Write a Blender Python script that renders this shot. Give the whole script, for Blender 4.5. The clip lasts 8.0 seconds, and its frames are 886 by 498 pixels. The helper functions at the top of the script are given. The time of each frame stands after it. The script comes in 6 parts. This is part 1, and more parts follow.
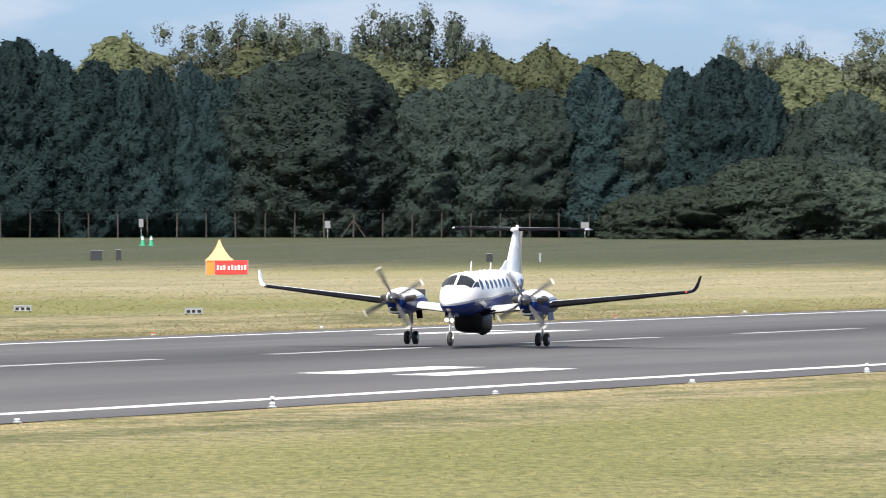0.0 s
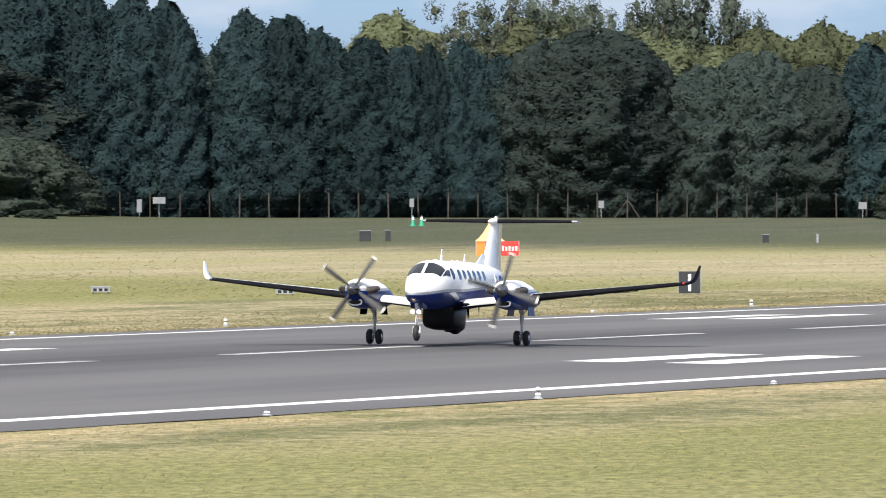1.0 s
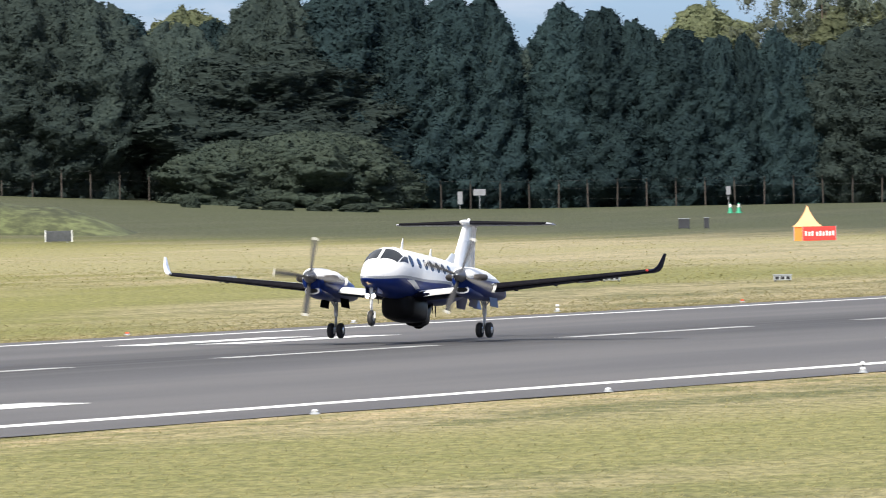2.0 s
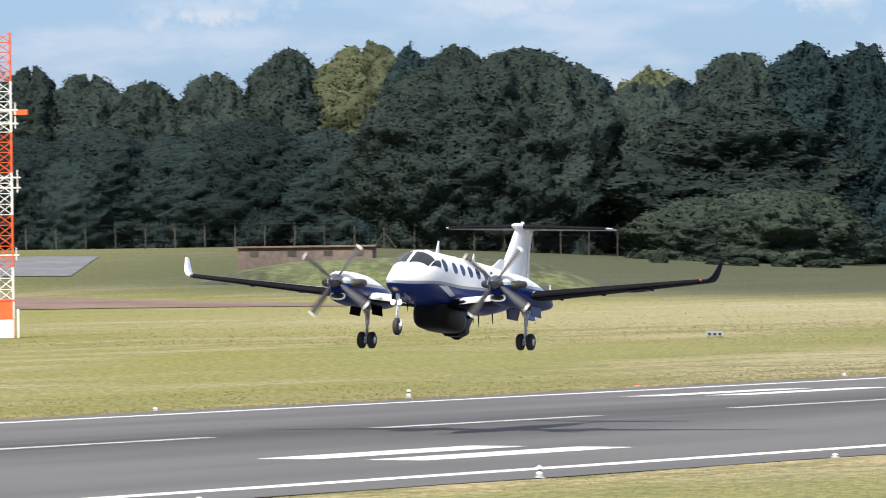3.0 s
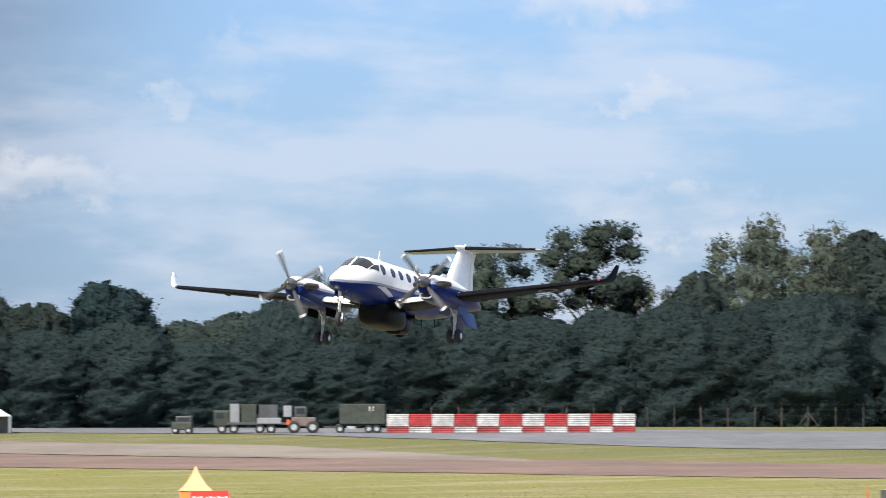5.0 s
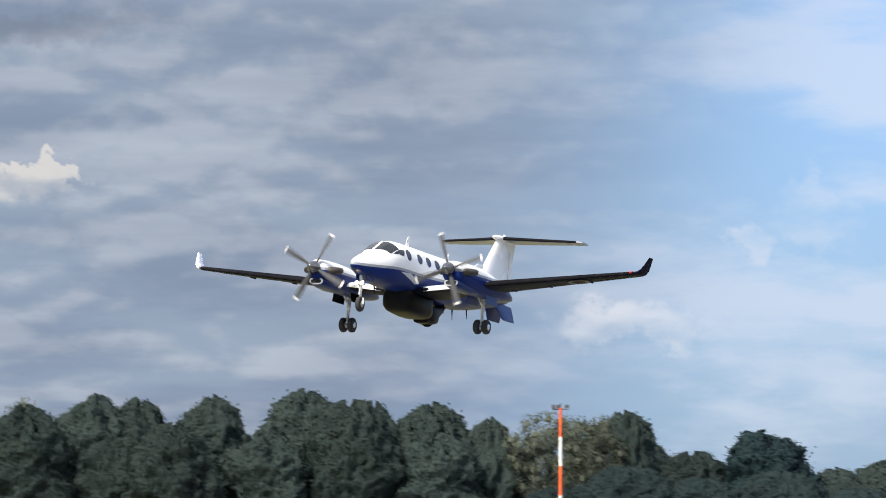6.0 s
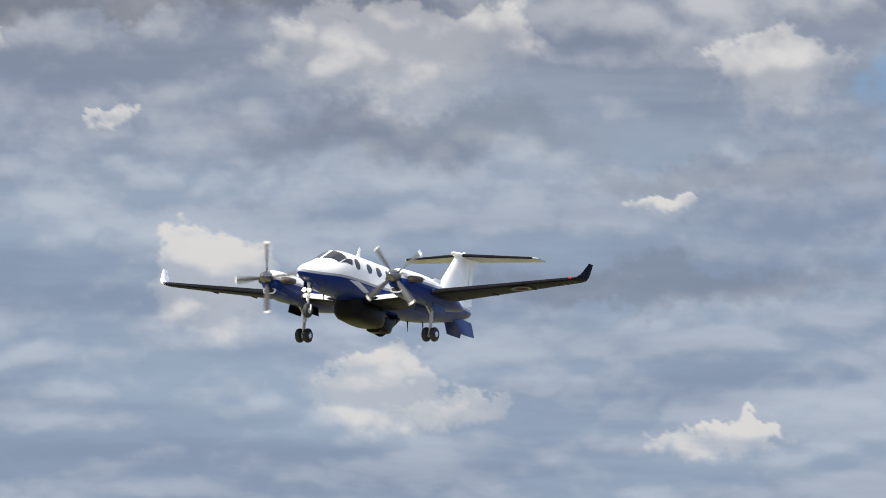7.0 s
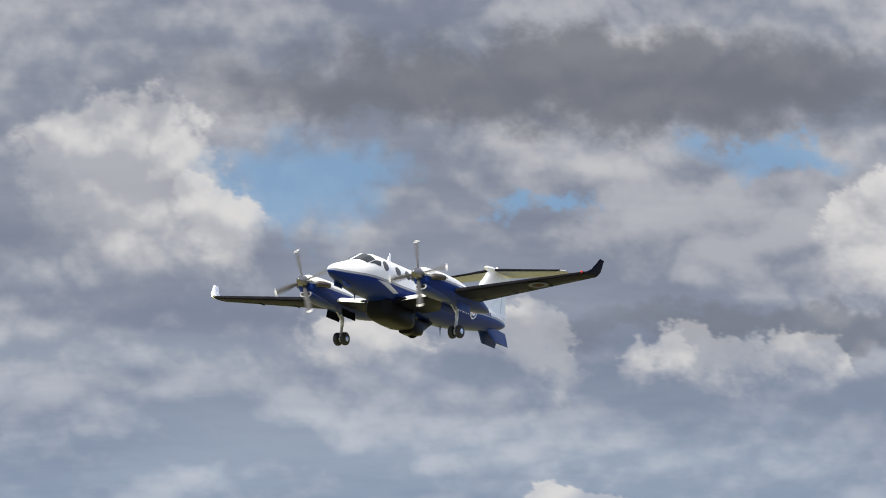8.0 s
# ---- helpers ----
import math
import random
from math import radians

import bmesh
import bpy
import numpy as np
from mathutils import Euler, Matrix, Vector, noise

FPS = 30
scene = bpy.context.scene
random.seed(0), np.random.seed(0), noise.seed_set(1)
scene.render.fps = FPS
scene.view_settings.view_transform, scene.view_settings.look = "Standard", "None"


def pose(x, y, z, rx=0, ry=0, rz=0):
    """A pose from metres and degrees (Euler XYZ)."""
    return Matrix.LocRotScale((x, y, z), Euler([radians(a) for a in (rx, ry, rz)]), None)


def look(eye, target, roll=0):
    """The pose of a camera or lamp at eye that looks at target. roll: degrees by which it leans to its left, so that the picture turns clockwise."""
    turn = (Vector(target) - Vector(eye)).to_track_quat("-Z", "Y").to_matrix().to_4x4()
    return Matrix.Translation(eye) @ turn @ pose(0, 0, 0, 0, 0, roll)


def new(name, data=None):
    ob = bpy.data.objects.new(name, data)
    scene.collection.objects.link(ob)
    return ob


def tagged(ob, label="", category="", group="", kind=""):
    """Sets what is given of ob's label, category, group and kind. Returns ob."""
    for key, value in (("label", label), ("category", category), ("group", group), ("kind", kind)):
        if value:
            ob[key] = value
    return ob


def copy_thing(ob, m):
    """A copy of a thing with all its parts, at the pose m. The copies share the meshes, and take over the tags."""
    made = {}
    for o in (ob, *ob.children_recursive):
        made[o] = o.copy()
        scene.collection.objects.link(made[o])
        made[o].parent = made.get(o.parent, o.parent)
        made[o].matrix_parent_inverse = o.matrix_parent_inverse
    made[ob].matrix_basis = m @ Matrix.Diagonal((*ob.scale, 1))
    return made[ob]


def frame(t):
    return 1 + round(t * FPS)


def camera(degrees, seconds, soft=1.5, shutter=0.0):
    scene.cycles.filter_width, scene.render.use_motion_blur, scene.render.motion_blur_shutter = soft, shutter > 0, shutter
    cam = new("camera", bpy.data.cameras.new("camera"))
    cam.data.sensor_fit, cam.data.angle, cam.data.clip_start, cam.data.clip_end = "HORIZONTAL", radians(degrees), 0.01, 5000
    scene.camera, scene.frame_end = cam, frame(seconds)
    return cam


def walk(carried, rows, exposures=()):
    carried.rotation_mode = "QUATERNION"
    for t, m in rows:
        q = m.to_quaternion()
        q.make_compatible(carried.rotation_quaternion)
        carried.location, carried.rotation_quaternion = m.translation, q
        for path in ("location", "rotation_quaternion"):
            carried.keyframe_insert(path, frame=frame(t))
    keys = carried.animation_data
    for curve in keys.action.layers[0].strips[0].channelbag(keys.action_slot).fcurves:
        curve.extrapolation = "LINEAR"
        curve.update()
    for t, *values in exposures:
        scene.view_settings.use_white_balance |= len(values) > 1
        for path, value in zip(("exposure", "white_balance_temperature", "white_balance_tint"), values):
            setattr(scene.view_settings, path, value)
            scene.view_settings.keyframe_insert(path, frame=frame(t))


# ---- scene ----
# ------------------------------------------------------------ camera
# a long lens on a raised stand; rows: seconds, eye y and height, yaw left, pitch up, lean
cam = camera(5.612, 8.0, soft=1.0, shutter=0.12)
CAMERA_ROWS = [
    (0.0, -14.0, 5.60, -0.009, -0.325, 0.00),
    (0.5, -5.0, 5.60, 0.913, -0.394, 0.00),
    (1.0, -0.0, 5.60, 1.736, -0.455, 0.00),
    (1.5, -3.0, 5.60, 2.626, -0.500, -0.40),
    (2.0, -14.0, 5.60, 3.719, -0.500, -1.00),
    (2.2, -20.0, 5.62, 4.311, -0.434, -1.10),
    (3.3, -51.0, 6.42, 7.330, 0.000, -0.50),
    (3.5, -58.0, 6.55, 7.872, 0.106, -0.35),
    (4.0, -76.0, 5.95, 8.973, 0.462, -0.62),
    (4.5, -94.5, 5.38, 10.297, 0.836, 0.10),
    (5.0, -112.5, 5.60, 12.073, 1.062, 0.00),
    (5.2, -119.7, 5.60, 12.768, 1.190, 0.00),
    (6.3, -160.0, 5.60, 17.001, 2.381, 0.00),
    (6.5, -167.0, 5.60, 17.874, 2.682, 0.00),
    (7.0, -185.0, 5.60, 20.202, 3.613, 0.00),
    (7.5, -203.0, 5.60, 22.906, 4.723, 0.00),
    (8.0, -221.0, 5.60, 25.609, 5.708, 0.00),
]


def sight(y, z, yaw, pitch, lean):
    a, b = radians(yaw), radians(pitch)
    eye = Vector((0, y, z))
    way = Vector((-math.sin(a) * math.cos(b), math.cos(a) * math.cos(b), math.sin(b)))
    return look(eye, eye + way * 100, lean)


walk(cam, [(t, sight(*r)) for t, *r in CAMERA_ROWS])

# ------------------------------------------------------------ light
scene.view_settings.exposure = 0.6
SUN_AZ, SUN_EL = 196.0, 43.0          # compass bearing from +Y clockwise
sun = new("sun", bpy.data.lights.new("sun", "SUN"))
sun.data.energy, sun.data.angle, sun.data.color = 4.6, radians(0.55), (1.0, 0.95, 0.86)
sa, se = radians(SUN_AZ), radians(SUN_EL)
sun.matrix_world = look(Vector((math.sin(sa) * math.cos(se), math.cos(sa) * math.cos(se), math.sin(se))) * 500, (0, 0, 0))


class Nodes:
    """Short calls for a node tree."""

    def __init__(self, tree):
        self.t = tree
        tree.nodes.clear()

    def n(self, kind, ins=None, **props):
        node = self.t.nodes.new(kind)
        for k, v in props.items():
            if k == "operation": node.operation = v
            elif k == "blend_type": node.blend_type = v
            elif k == "data_type": node.data_type = v
            elif k == "sky_type": node.sky_type = v
        for k, v in (ins or {}).items():
            s = node.inputs[k]
            if isinstance(v, bpy.types.NodeSocket):
                self.t.links.new(v, s)
            else:
                s.default_value = v
        return node

    def math(self, op, a, b=0.0, c=0.0):
        return self.n("ShaderNodeMath", {0: a, 1: b, 2: c}, operation=op).outputs[0]

    def mix(self, f, a, b, mode="MIX"):
        node = self.n("ShaderNodeMix", data_type="RGBA", blend_type=mode)
        for i, v in ((0, f), (6, a), (7, b)):
            if isinstance(v, bpy.types.NodeSocket):
                self.t.links.new(v, node.inputs[i])
            else:
                node.inputs[i].default_value = v if i == 0 else (*v, 1)
        return node.outputs[2]

    def ramp(self, f, lo, hi, a=0.0, b=1.0):
        node = self.n("ShaderNodeMapRange", {0: f, 1: lo, 2: hi, 3: a, 4: b})
        node.interpolation_type = "SMOOTHSTEP"
        return node.outputs[0]

    def noise(self, vec, scale, detail=4.0, rough=0.5, dist=0.0):
        return self.n("ShaderNodeTexNoise", {"Vector": vec, "Scale": scale, "Detail": detail, "Roughness": rough, "Distortion": dist}).outputs[0]

    def vec(self, x, y, z=0.0):
        return self.n("ShaderNodeCombineXYZ", {0: x, 1: y, 2: z}).outputs[0]

    def xyz(self, v):
        o = self.n("ShaderNodeSeparateXYZ", {0: v}).outputs
        return o[0], o[1], o[2]


# sky with layered cumulus; cloud places in degrees: bearing left of +Y, height, half width, half height
world = bpy.data.worlds.new("sky")
scene.world = world
world.use_nodes = True
N = Nodes(world.node_tree)
direction = N.n("ShaderNodeTexCoord").outputs["Generated"]
dx, dy, dz = N.xyz(direction)
azim = N.math("MULTIPLY", N.math("ARCTAN2", N.math("MULTIPLY", dx, -1.0), dy), 57.2958)
elev = N.math("MULTIPLY", N.math("ARCSINE", dz), 57.2958)
sky = N.n("ShaderNodeTexSky", sky_type="NISHITA")
sky.sun_disc, sky.sun_elevation, sky.sun_rotation = False, se, sa
sky.air_density, sky.dust_density, sky.ozone_density = 1.0, 0.6, 2.5
base = N.mix(1.0, sky.outputs[0], (0.50, 0.68, 1.14), "MULTIPLY")
west = N.math("ADD", azim, N.math("MULTIPLY", N.math("SUBTRACT", elev, 2.0), 0.35))
base = N.mix(N.ramp(west, 13.0, 16.5), base, (2.1, 3.1, 4.6))
wob_a = N.math("MULTIPLY", N.math("SUBTRACT", N.noise(N.vec(azim, elev, 3.0), 1.5, 9.0, 0.66), 0.5), 1.5)
wob_e = N.math("MULTIPLY", N.math("SUBTRACT", N.noise(N.vec(azim, elev, 9.0), 1.8, 9.0, 0.66), 0.5), 0.95)
ca, ce = N.math("ADD", azim, wob_a), N.math("ADD", elev, wob_e)


def cloud(az, el, wa, we):
    a = N.math("DIVIDE", N.math("SUBTRACT", ca, az), wa)
    e = N.math("DIVIDE", N.math("SUBTRACT", ce, el), we)
    r = N.math("SQRT", N.math("ADD", N.math("MULTIPLY", a, a), N.math("MULTIPLY", e, e)))
    return N.ramp(r, 1.25, 0.45)


def head(az, el, wa, we):
    """A sunlit cumulus head: crisp above, melting into grey below."""
    a = N.math("DIVIDE", N.math("SUBTRACT", ca, az), wa)
    e = N.math("DIVIDE", N.math("SUBTRACT", ce, el), we)
    r = N.math("SQRT", N.math("ADD", N.math("MULTIPLY", a, a), N.math("MULTIPLY", e, e)))
    top = N.ramp(e, -0.55, 0.75)
    return N.math("ADD", N.math("MULTIPLY", N.ramp(r, 1.04, 0.84), top), N.math("MULTIPLY", N.ramp(r, 1.2, 0.2), N.math("SUBTRACT", 1.0, top)))


# thin veils low over the horizon, drawn out sideways
veil_n = N.noise(N.vec(N.math("MULTIPLY", azim, 0.62), N.math("MULTIPLY", elev, 2.1), 1.7), 1.0, 8.0, 0.54)
veil = N.ramp(veil_n, 0.42, 0.66, 0.0, 0.52)
# broken grey deck that thickens towards the west
deck_n = N.noise(N.vec(N.math("MULTIPLY", azim, 0.36), N.math("MULTIPLY", elev, 1.15), 6.3), 1.0, 8.0, 0.56)
thick = N.ramp(west, 13.6, 16.4)
deck = N.math("MULTIPLY", N.ramp(deck_n, 0.22, 0.36, 0.78, 1.0), thick)


def billow(rise_by):
    """Cumulus heaps: broad masses with rounded heads on them."""
    e = N.math("MAXIMUM", N.math("ADD", elev, rise_by), -1.5)
    e = N.math("MULTIPLY", N.math("LOGARITHM", N.math("ADD", N.math("MULTIPLY", e, 0.5), 1.0), math.e), 6.0)   # flatter towards the horizon
    mass = N.noise(N.vec(N.math("MULTIPLY", azim, 0.55), N.math("MULTIPLY", e, 1.2), 2.2), 1.0, 3.0, 0.5)
    fold = N.noise(N.vec(N.math("MULTIPLY", azim, 1.3), N.math("MULTIPLY", e, 1.9), 7.7), 1.0, 8.0, 0.52)
    heads = N.math("ABSOLUTE", N.math("SUBTRACT", N.math("MULTIPLY", fold, 2.0), 1.0))
    return N.math("ADD", mass, N.math("MULTIPLY", heads, 0.36))


puff = billow(0.0)
top_light = N.math("SUBTRACT", puff, billow(0.11))      # thinning upwards: a sunlit top
lit = N.ramp(N.math("ADD", N.math("MULTIPLY", puff, 0.75), N.math("MULTIPLY", top_light, 1.0)), 0.30, 0.60)
high = N.ramp(elev, 3.4, 6.0)
grey = N.mix(high, (2.28, 2.82, 3.70), (1.92, 2.12, 2.66))
white = N.mix(high, (3.30, 3.70, 4.42), (3.90, 3.92, 4.15))
shade = N.mix(N.ramp(N.noise(N.vec(N.math("MULTIPLY", azim, 0.42), N.math("MULTIPLY", elev, 2.4), 4.4), 1.0, 6.0, 0.55), 0.35, 0.7), (0.82, 0.84, 0.88), (1.10, 1.10, 1.08))
deck_col = N.mix(1.0, N.mix(lit, grey, white), shade, "MULTIPLY")
col = N.mix(veil, base, (5.9, 6.3, 7.2))
col = N.mix(deck, col, deck_col)
LOW_HEADS = [(11.1, 2.68, 0.5, 0.2), (13.4, 2.16, 0.36, 0.2), (13.9, 2.0, 0.2, 0.12), (8.2, 1.44, 0.35, 0.11), (6.0, 1.48, 0.22, 0.13),
             (10.76, 2.1, 0.36, 0.10), (10.6, 1.3, 0.6, 0.15), (7.7, 1.45, 0.3, 0.12), (14.6, 1.5, 0.5, 0.13), (4.2, 1.5, 0.6, 0.15)]
for az, el, wa, we in LOW_HEADS:                # pale puffs low down
    col = N.mix(N.math("MULTIPLY", cloud(az, el, wa, we), N.ramp(puff, 0.35, 0.68, 0.0, 0.55)), col, (6.9, 6.85, 7.1))
GAPS = [(26.46, 6.10, 0.52, 0.36), (23.54, 6.33, 0.55, 0.14), (25.27, 6.03, 0.17, 0.12), (17.25, 4.55, 0.30, 0.42), (24.9, 6.0, 0.2, 0.1)]
HEADS = [(27.6, 6.1, 0.85, 0.62), (27.0, 5.85, 0.32, 0.30), (26.1, 5.13, 0.36, 0.26), (23.9, 5.02, 0.36, 0.24), (23.3, 5.02, 0.30, 0.22),
         (22.75, 5.80, 0.42, 0.45), (20.4, 4.85, 0.85, 0.42), (18.1, 4.75, 0.45, 0.32), (22.26, 4.5, 0.12, 0.10), (21.65, 3.40, 0.50, 0.36),
         (20.5, 2.71, 0.6, 0.20), (18.5, 2.39, 0.5, 0.13), (18.75, 3.91, 0.24, 0.10), (20.1, 2.62, 0.4, 0.13), (24.96, 5.10, 0.32, 0.36), (24.1, 4.95, 0.25, 0.2), (24.8, 4.0, 0.5, 0.15)]
SHADES = [(24.7, 6.76, 2.7, 0.32, 0.8), (22.6, 5.24, 2.6, 0.15, 0.5), (20.4, 4.33, 1.2, 0.20, 0.28), (18.4, 4.12, 1.2, 0.14, 0.22), (19.2, 3.4, 1.8, 0.14, 0.3)]
for az, el, wa, we in GAPS:                     # blue gaps
    col = N.mix(N.math("MULTIPLY", cloud(az, el, wa, we), 0.85), col, (1.75, 2.95, 4.55))
for az, el, wa, we, k in SHADES:                # grey undersides
    col = N.mix(N.math("MULTIPLY", cloud(az, el, wa, we), k), col, (1.2, 1.27, 1.5))
for az, el, wa, we in HEADS:                    # sunlit heads
    col = N.mix(N.math("MULTIPLY", head(az, el, wa, we), N.ramp(N.math("ADD", puff, N.math("MULTIPLY", top_light, 1.6)), 0.40, 0.76, 0.38, 1.0)), col, (5.4, 5.3, 5.25))
# overhead, out among the sunlit clouds, the sky is brighter
over = N.math("MULTIPLY", N.ramp(elev, 9.0, 28.0), N.ramp(N.noise(direction, 2.2, 6.0, 0.6), 0.36, 0.60, 0.35, 1.0))
col = N.mix(over, col, (7.6, 7.9, 8.5))
N.n("ShaderNodeOutputWorld", {0: N.n("ShaderNodeBackground", {0: col, 1: 0.085}).outputs[0]})

# ------------------------------------------------------------ materials
MATS = {}


def material(name, rgb, rough=0.6, metal=0.0, grain=0.15, scale=8.0, bump=0.0, vary=0.0, coat=0.0, spots=0.0, emit=0.0, spec=0.5):
    """A plain surface with colour variation at two scales, random tone per object and fine relief."""
    if name in MATS:
        return MATS[name]
    m = bpy.data.materials.new(name)
    m.use_nodes = True
    M = Nodes(m.node_tree)
    co = M.n("ShaderNodeTexCoord").outputs["Object"]
    fine, wide = M.noise(co, scale, 5.0, 0.6), M.noise(co, scale * 0.13, 3.0)
    tone = M.math("ADD", M.ramp(fine, 0.25, 0.75, 1 - grain, 1 + grain), M.ramp(wide, 0.3, 0.7, -grain, grain))
    if vary:
        tone = M.math("MULTIPLY", tone, M.ramp(M.n("ShaderNodeObjectInfo").outputs["Random"], 0, 1, 1 - vary, 1 + vary))
    if spots:
        tone = M.math("MULTIPLY", tone, M.ramp(M.noise(co, scale * 0.5, 6.0, 0.7), 0.42, 0.6, 1 - spots, 1.0))
    col = M.mix(1.0, rgb, M.n("ShaderNodeCombineColor", {0: tone, 1: tone, 2: tone}).outputs[0], "MULTIPLY")
    b = M.n("ShaderNodeBsdfPrincipled", {"Base Color": col, "Roughness": M.math("ADD", M.ramp(wide, 0.3, 0.7, -0.06, 0.06), rough), "Metallic": metal, "Coat Weight": coat, "Specular IOR Level": spec})
    if emit:
        b.inputs["Emission Color"].default_value, b.inputs["Emission Strength"].default_value = (*rgb, 1), emit
    if bump:
        M.t.links.new(M.n("ShaderNodeBump", {"Strength": 0.5, "Distance": bump, "Height": fine}).outputs[0], b.inputs["Normal"])
    M.n("ShaderNodeOutputMaterial", {0: b.outputs[0]})
    MATS[name] = m
    return m


def foliage(name, rgb, tip, gloss=0.75, through_light=0.52):
    if name in MATS:
        return MATS[name]
    m = bpy.data.materials.new(name)
    m.use_nodes = True
    M = Nodes(m.node_tree)
    info = M.n("ShaderNodeObjectInfo").outputs["Random"]
    isl = M.n("ShaderNodeNewGeometry").outputs["Random Per Island"]
    co = M.n("ShaderNodeTexCoord").outputs["Object"]
    f = M.math("ADD", M.math("MULTIPLY", isl, 0.45), M.math("MULTIPLY", M.ramp(M.noise(co, 0.55, 5.0, 0.65), 0.3, 0.7), 0.55))
    col = M.mix(f, rgb, tip)
    tone = M.math("MULTIPLY", M.ramp(info, 0, 1, 0.78, 1.22), M.ramp(isl, 0, 1, 0.88, 1.10))
    col = M.mix(1.0, col, M.n("ShaderNodeCombineColor", {0: tone, 1: tone, 2: tone}).outputs[0], "MULTIPLY")
    leafy = M.noise(co, 3.2, 6.0, 0.75)
    grain = M.ramp(leafy, 0.32, 0.68, 0.80, 1.24)
    col = M.mix(1.0, col, M.n("ShaderNodeCombineColor", {0: grain, 1: grain, 2: grain}).outputs[0], "MULTIPLY")
    relief = M.n("ShaderNodeBump", {"Strength": 0.7, "Distance": 0.30, "Height": leafy}).outputs[0]
    d = M.n("ShaderNodeBsdfPrincipled", {"Base Color": col, "Roughness": gloss, "Specular IOR Level": 0.08, "Normal": relief})
    tr = M.n("ShaderNodeBsdfTranslucent", {"Color": col, "Normal": relief})
    mixed = M.n("ShaderNodeMixShader", {0: through_light, 1: d.outputs[0], 2: tr.outputs[0]})
    M.n("ShaderNodeOutputMaterial", {0: mixed.outputs[0]})
    MATS[name] = m
    return m


# ------------------------------------------------------------ building helpers
def mesh(verts, faces, sharp=None):
    me = bpy.data.meshes.new("mesh")
    me.from_pydata([tuple(map(float, v)) for v in verts], [], faces)
    if sharp is not None:
        me.polygons.foreach_set("use_smooth", [True] * len(me.polygons))
        me.set_sharp_from_angle(angle=radians(sharp))
    return me


def fixed(me):
    """Face normals outwards."""
    bm = bmesh.new()
    bm.from_mesh(me)
    bmesh.ops.recalc_face_normals(bm, faces=bm.faces)
    bm.to_mesh(me)
    bm.free()
    return me


def box(sx, sy, sz, at=(0, 0, 0), bevel=0.0, m=None):
    """A bevelled box, at: the centre of its base."""
    bm = bmesh.new()
    bmesh.ops.create_cube(bm, size=1.0)
    bmesh.ops.transform(bm, matrix=Matrix.Translation((at[0], at[1], at[2] + sz / 2)) @ Matrix.Diagonal((sx, sy, sz, 1)), verts=bm.verts)
    if bevel:
        bmesh.ops.bevel(bm, geom=bm.edges[:], offset=bevel, segments=2, affect="EDGES", profile=0.6)
    if m is not None:
        bmesh.ops.transform(bm, matrix=m, verts=bm.verts)
    me = bpy.data.meshes.new("box")
    bm.to_mesh(me)
    bm.free()
    return me


def tube(path, radii, sides=10, caps=True):
    """A round tapered tube along points; returns verts, faces."""
    verts, faces = [], []
    pts = [Vector(p) for p in path]
    for i, p in enumerate(pts):
        d = (pts[min(i + 1, len(pts) - 1)] - pts[max(i - 1, 0)]).normalized()
        q = d.to_track_quat("Z", "X")
        for k in range(sides):
            a = 2 * math.pi * k / sides
            verts.append(p + q @ Vector((math.cos(a) * radii[i], math.sin(a) * radii[i], 0)))
    for i in range(len(pts) - 1):
        for k in range(sides):
            a, b = i * sides + k, i * sides + (k + 1) % sides
            faces.append((a, b, b + sides, a + sides))
    if caps:
        faces.append(tuple(range(sides))[::-1])
        faces.append(tuple(range((len(pts) - 1) * sides, len(pts) * sides)))
    return verts, faces


def joined(pieces):
    V, F = [], []
    for v, f in pieces:
        o = len(V)
        V += list(v)
        F += [tuple(i + o for i in face) for face in f]
    return V, F


def rod(a, b, r, sides=8):
    return tube((a, b), (r, r), sides)


def lathe(profile, sides=24, axis="x"):
    """Turned shape: profile of (along, radius)."""
    V, F = [], []
    for x, r in profile:
        for k in range(sides):
            a = 2 * math.pi * k / sides
            c, s = math.cos(a) * r, math.sin(a) * r
            V.append((x, c, s) if axis == "x" else ((c, x, s) if axis == "y" else (c, s, x)))
    for i in range(len(profile) - 1):
        for k in range(sides):
            a, b = i * sides + k, i * sides + (k + 1) % sides
            F.append((a, a + sides, b + sides, b))
    F.append(tuple(range(sides)))
    F.append(tuple(range((len(profile) - 1) * sides, len(profile) * sides))[::-1])
    return V, F


def loft(rings, sharp=45):
    n = len(rings[0])
    V = [v for r in rings for v in r]
    F = [(i * n + k, i * n + (k + 1) % n, (i + 1) * n + (k + 1) % n, (i + 1) * n + k) for i in range(len(rings) - 1) for k in range(n)]
    F += [tuple(range(n))[::-1], tuple(range((len(rings) - 1) * n, len(rings) * n))]
    return fixed(mesh(V, F, sharp))


def part(name, me, mat, parent=None, label="", m=None):
    ob = new(name, me)
    if not me.materials:
        me.materials.append(mat)
    if parent:
        ob.parent = parent
    if m is not None:
        ob.matrix_basis = m
    if label:
        tagged(ob, label)
    return ob


def thing(name, label, category, m=None, group="", kind=""):
    ob = new(name)
    ob.empty_display_size = 0.3
    tagged(ob, label, category, group, kind)
    if m is not None:
        ob.matrix_basis = m
    return ob


def smooth01(a):
    a = min(max(a, 0.0), 1.0)
    return a * a * (3 - 2 * a)


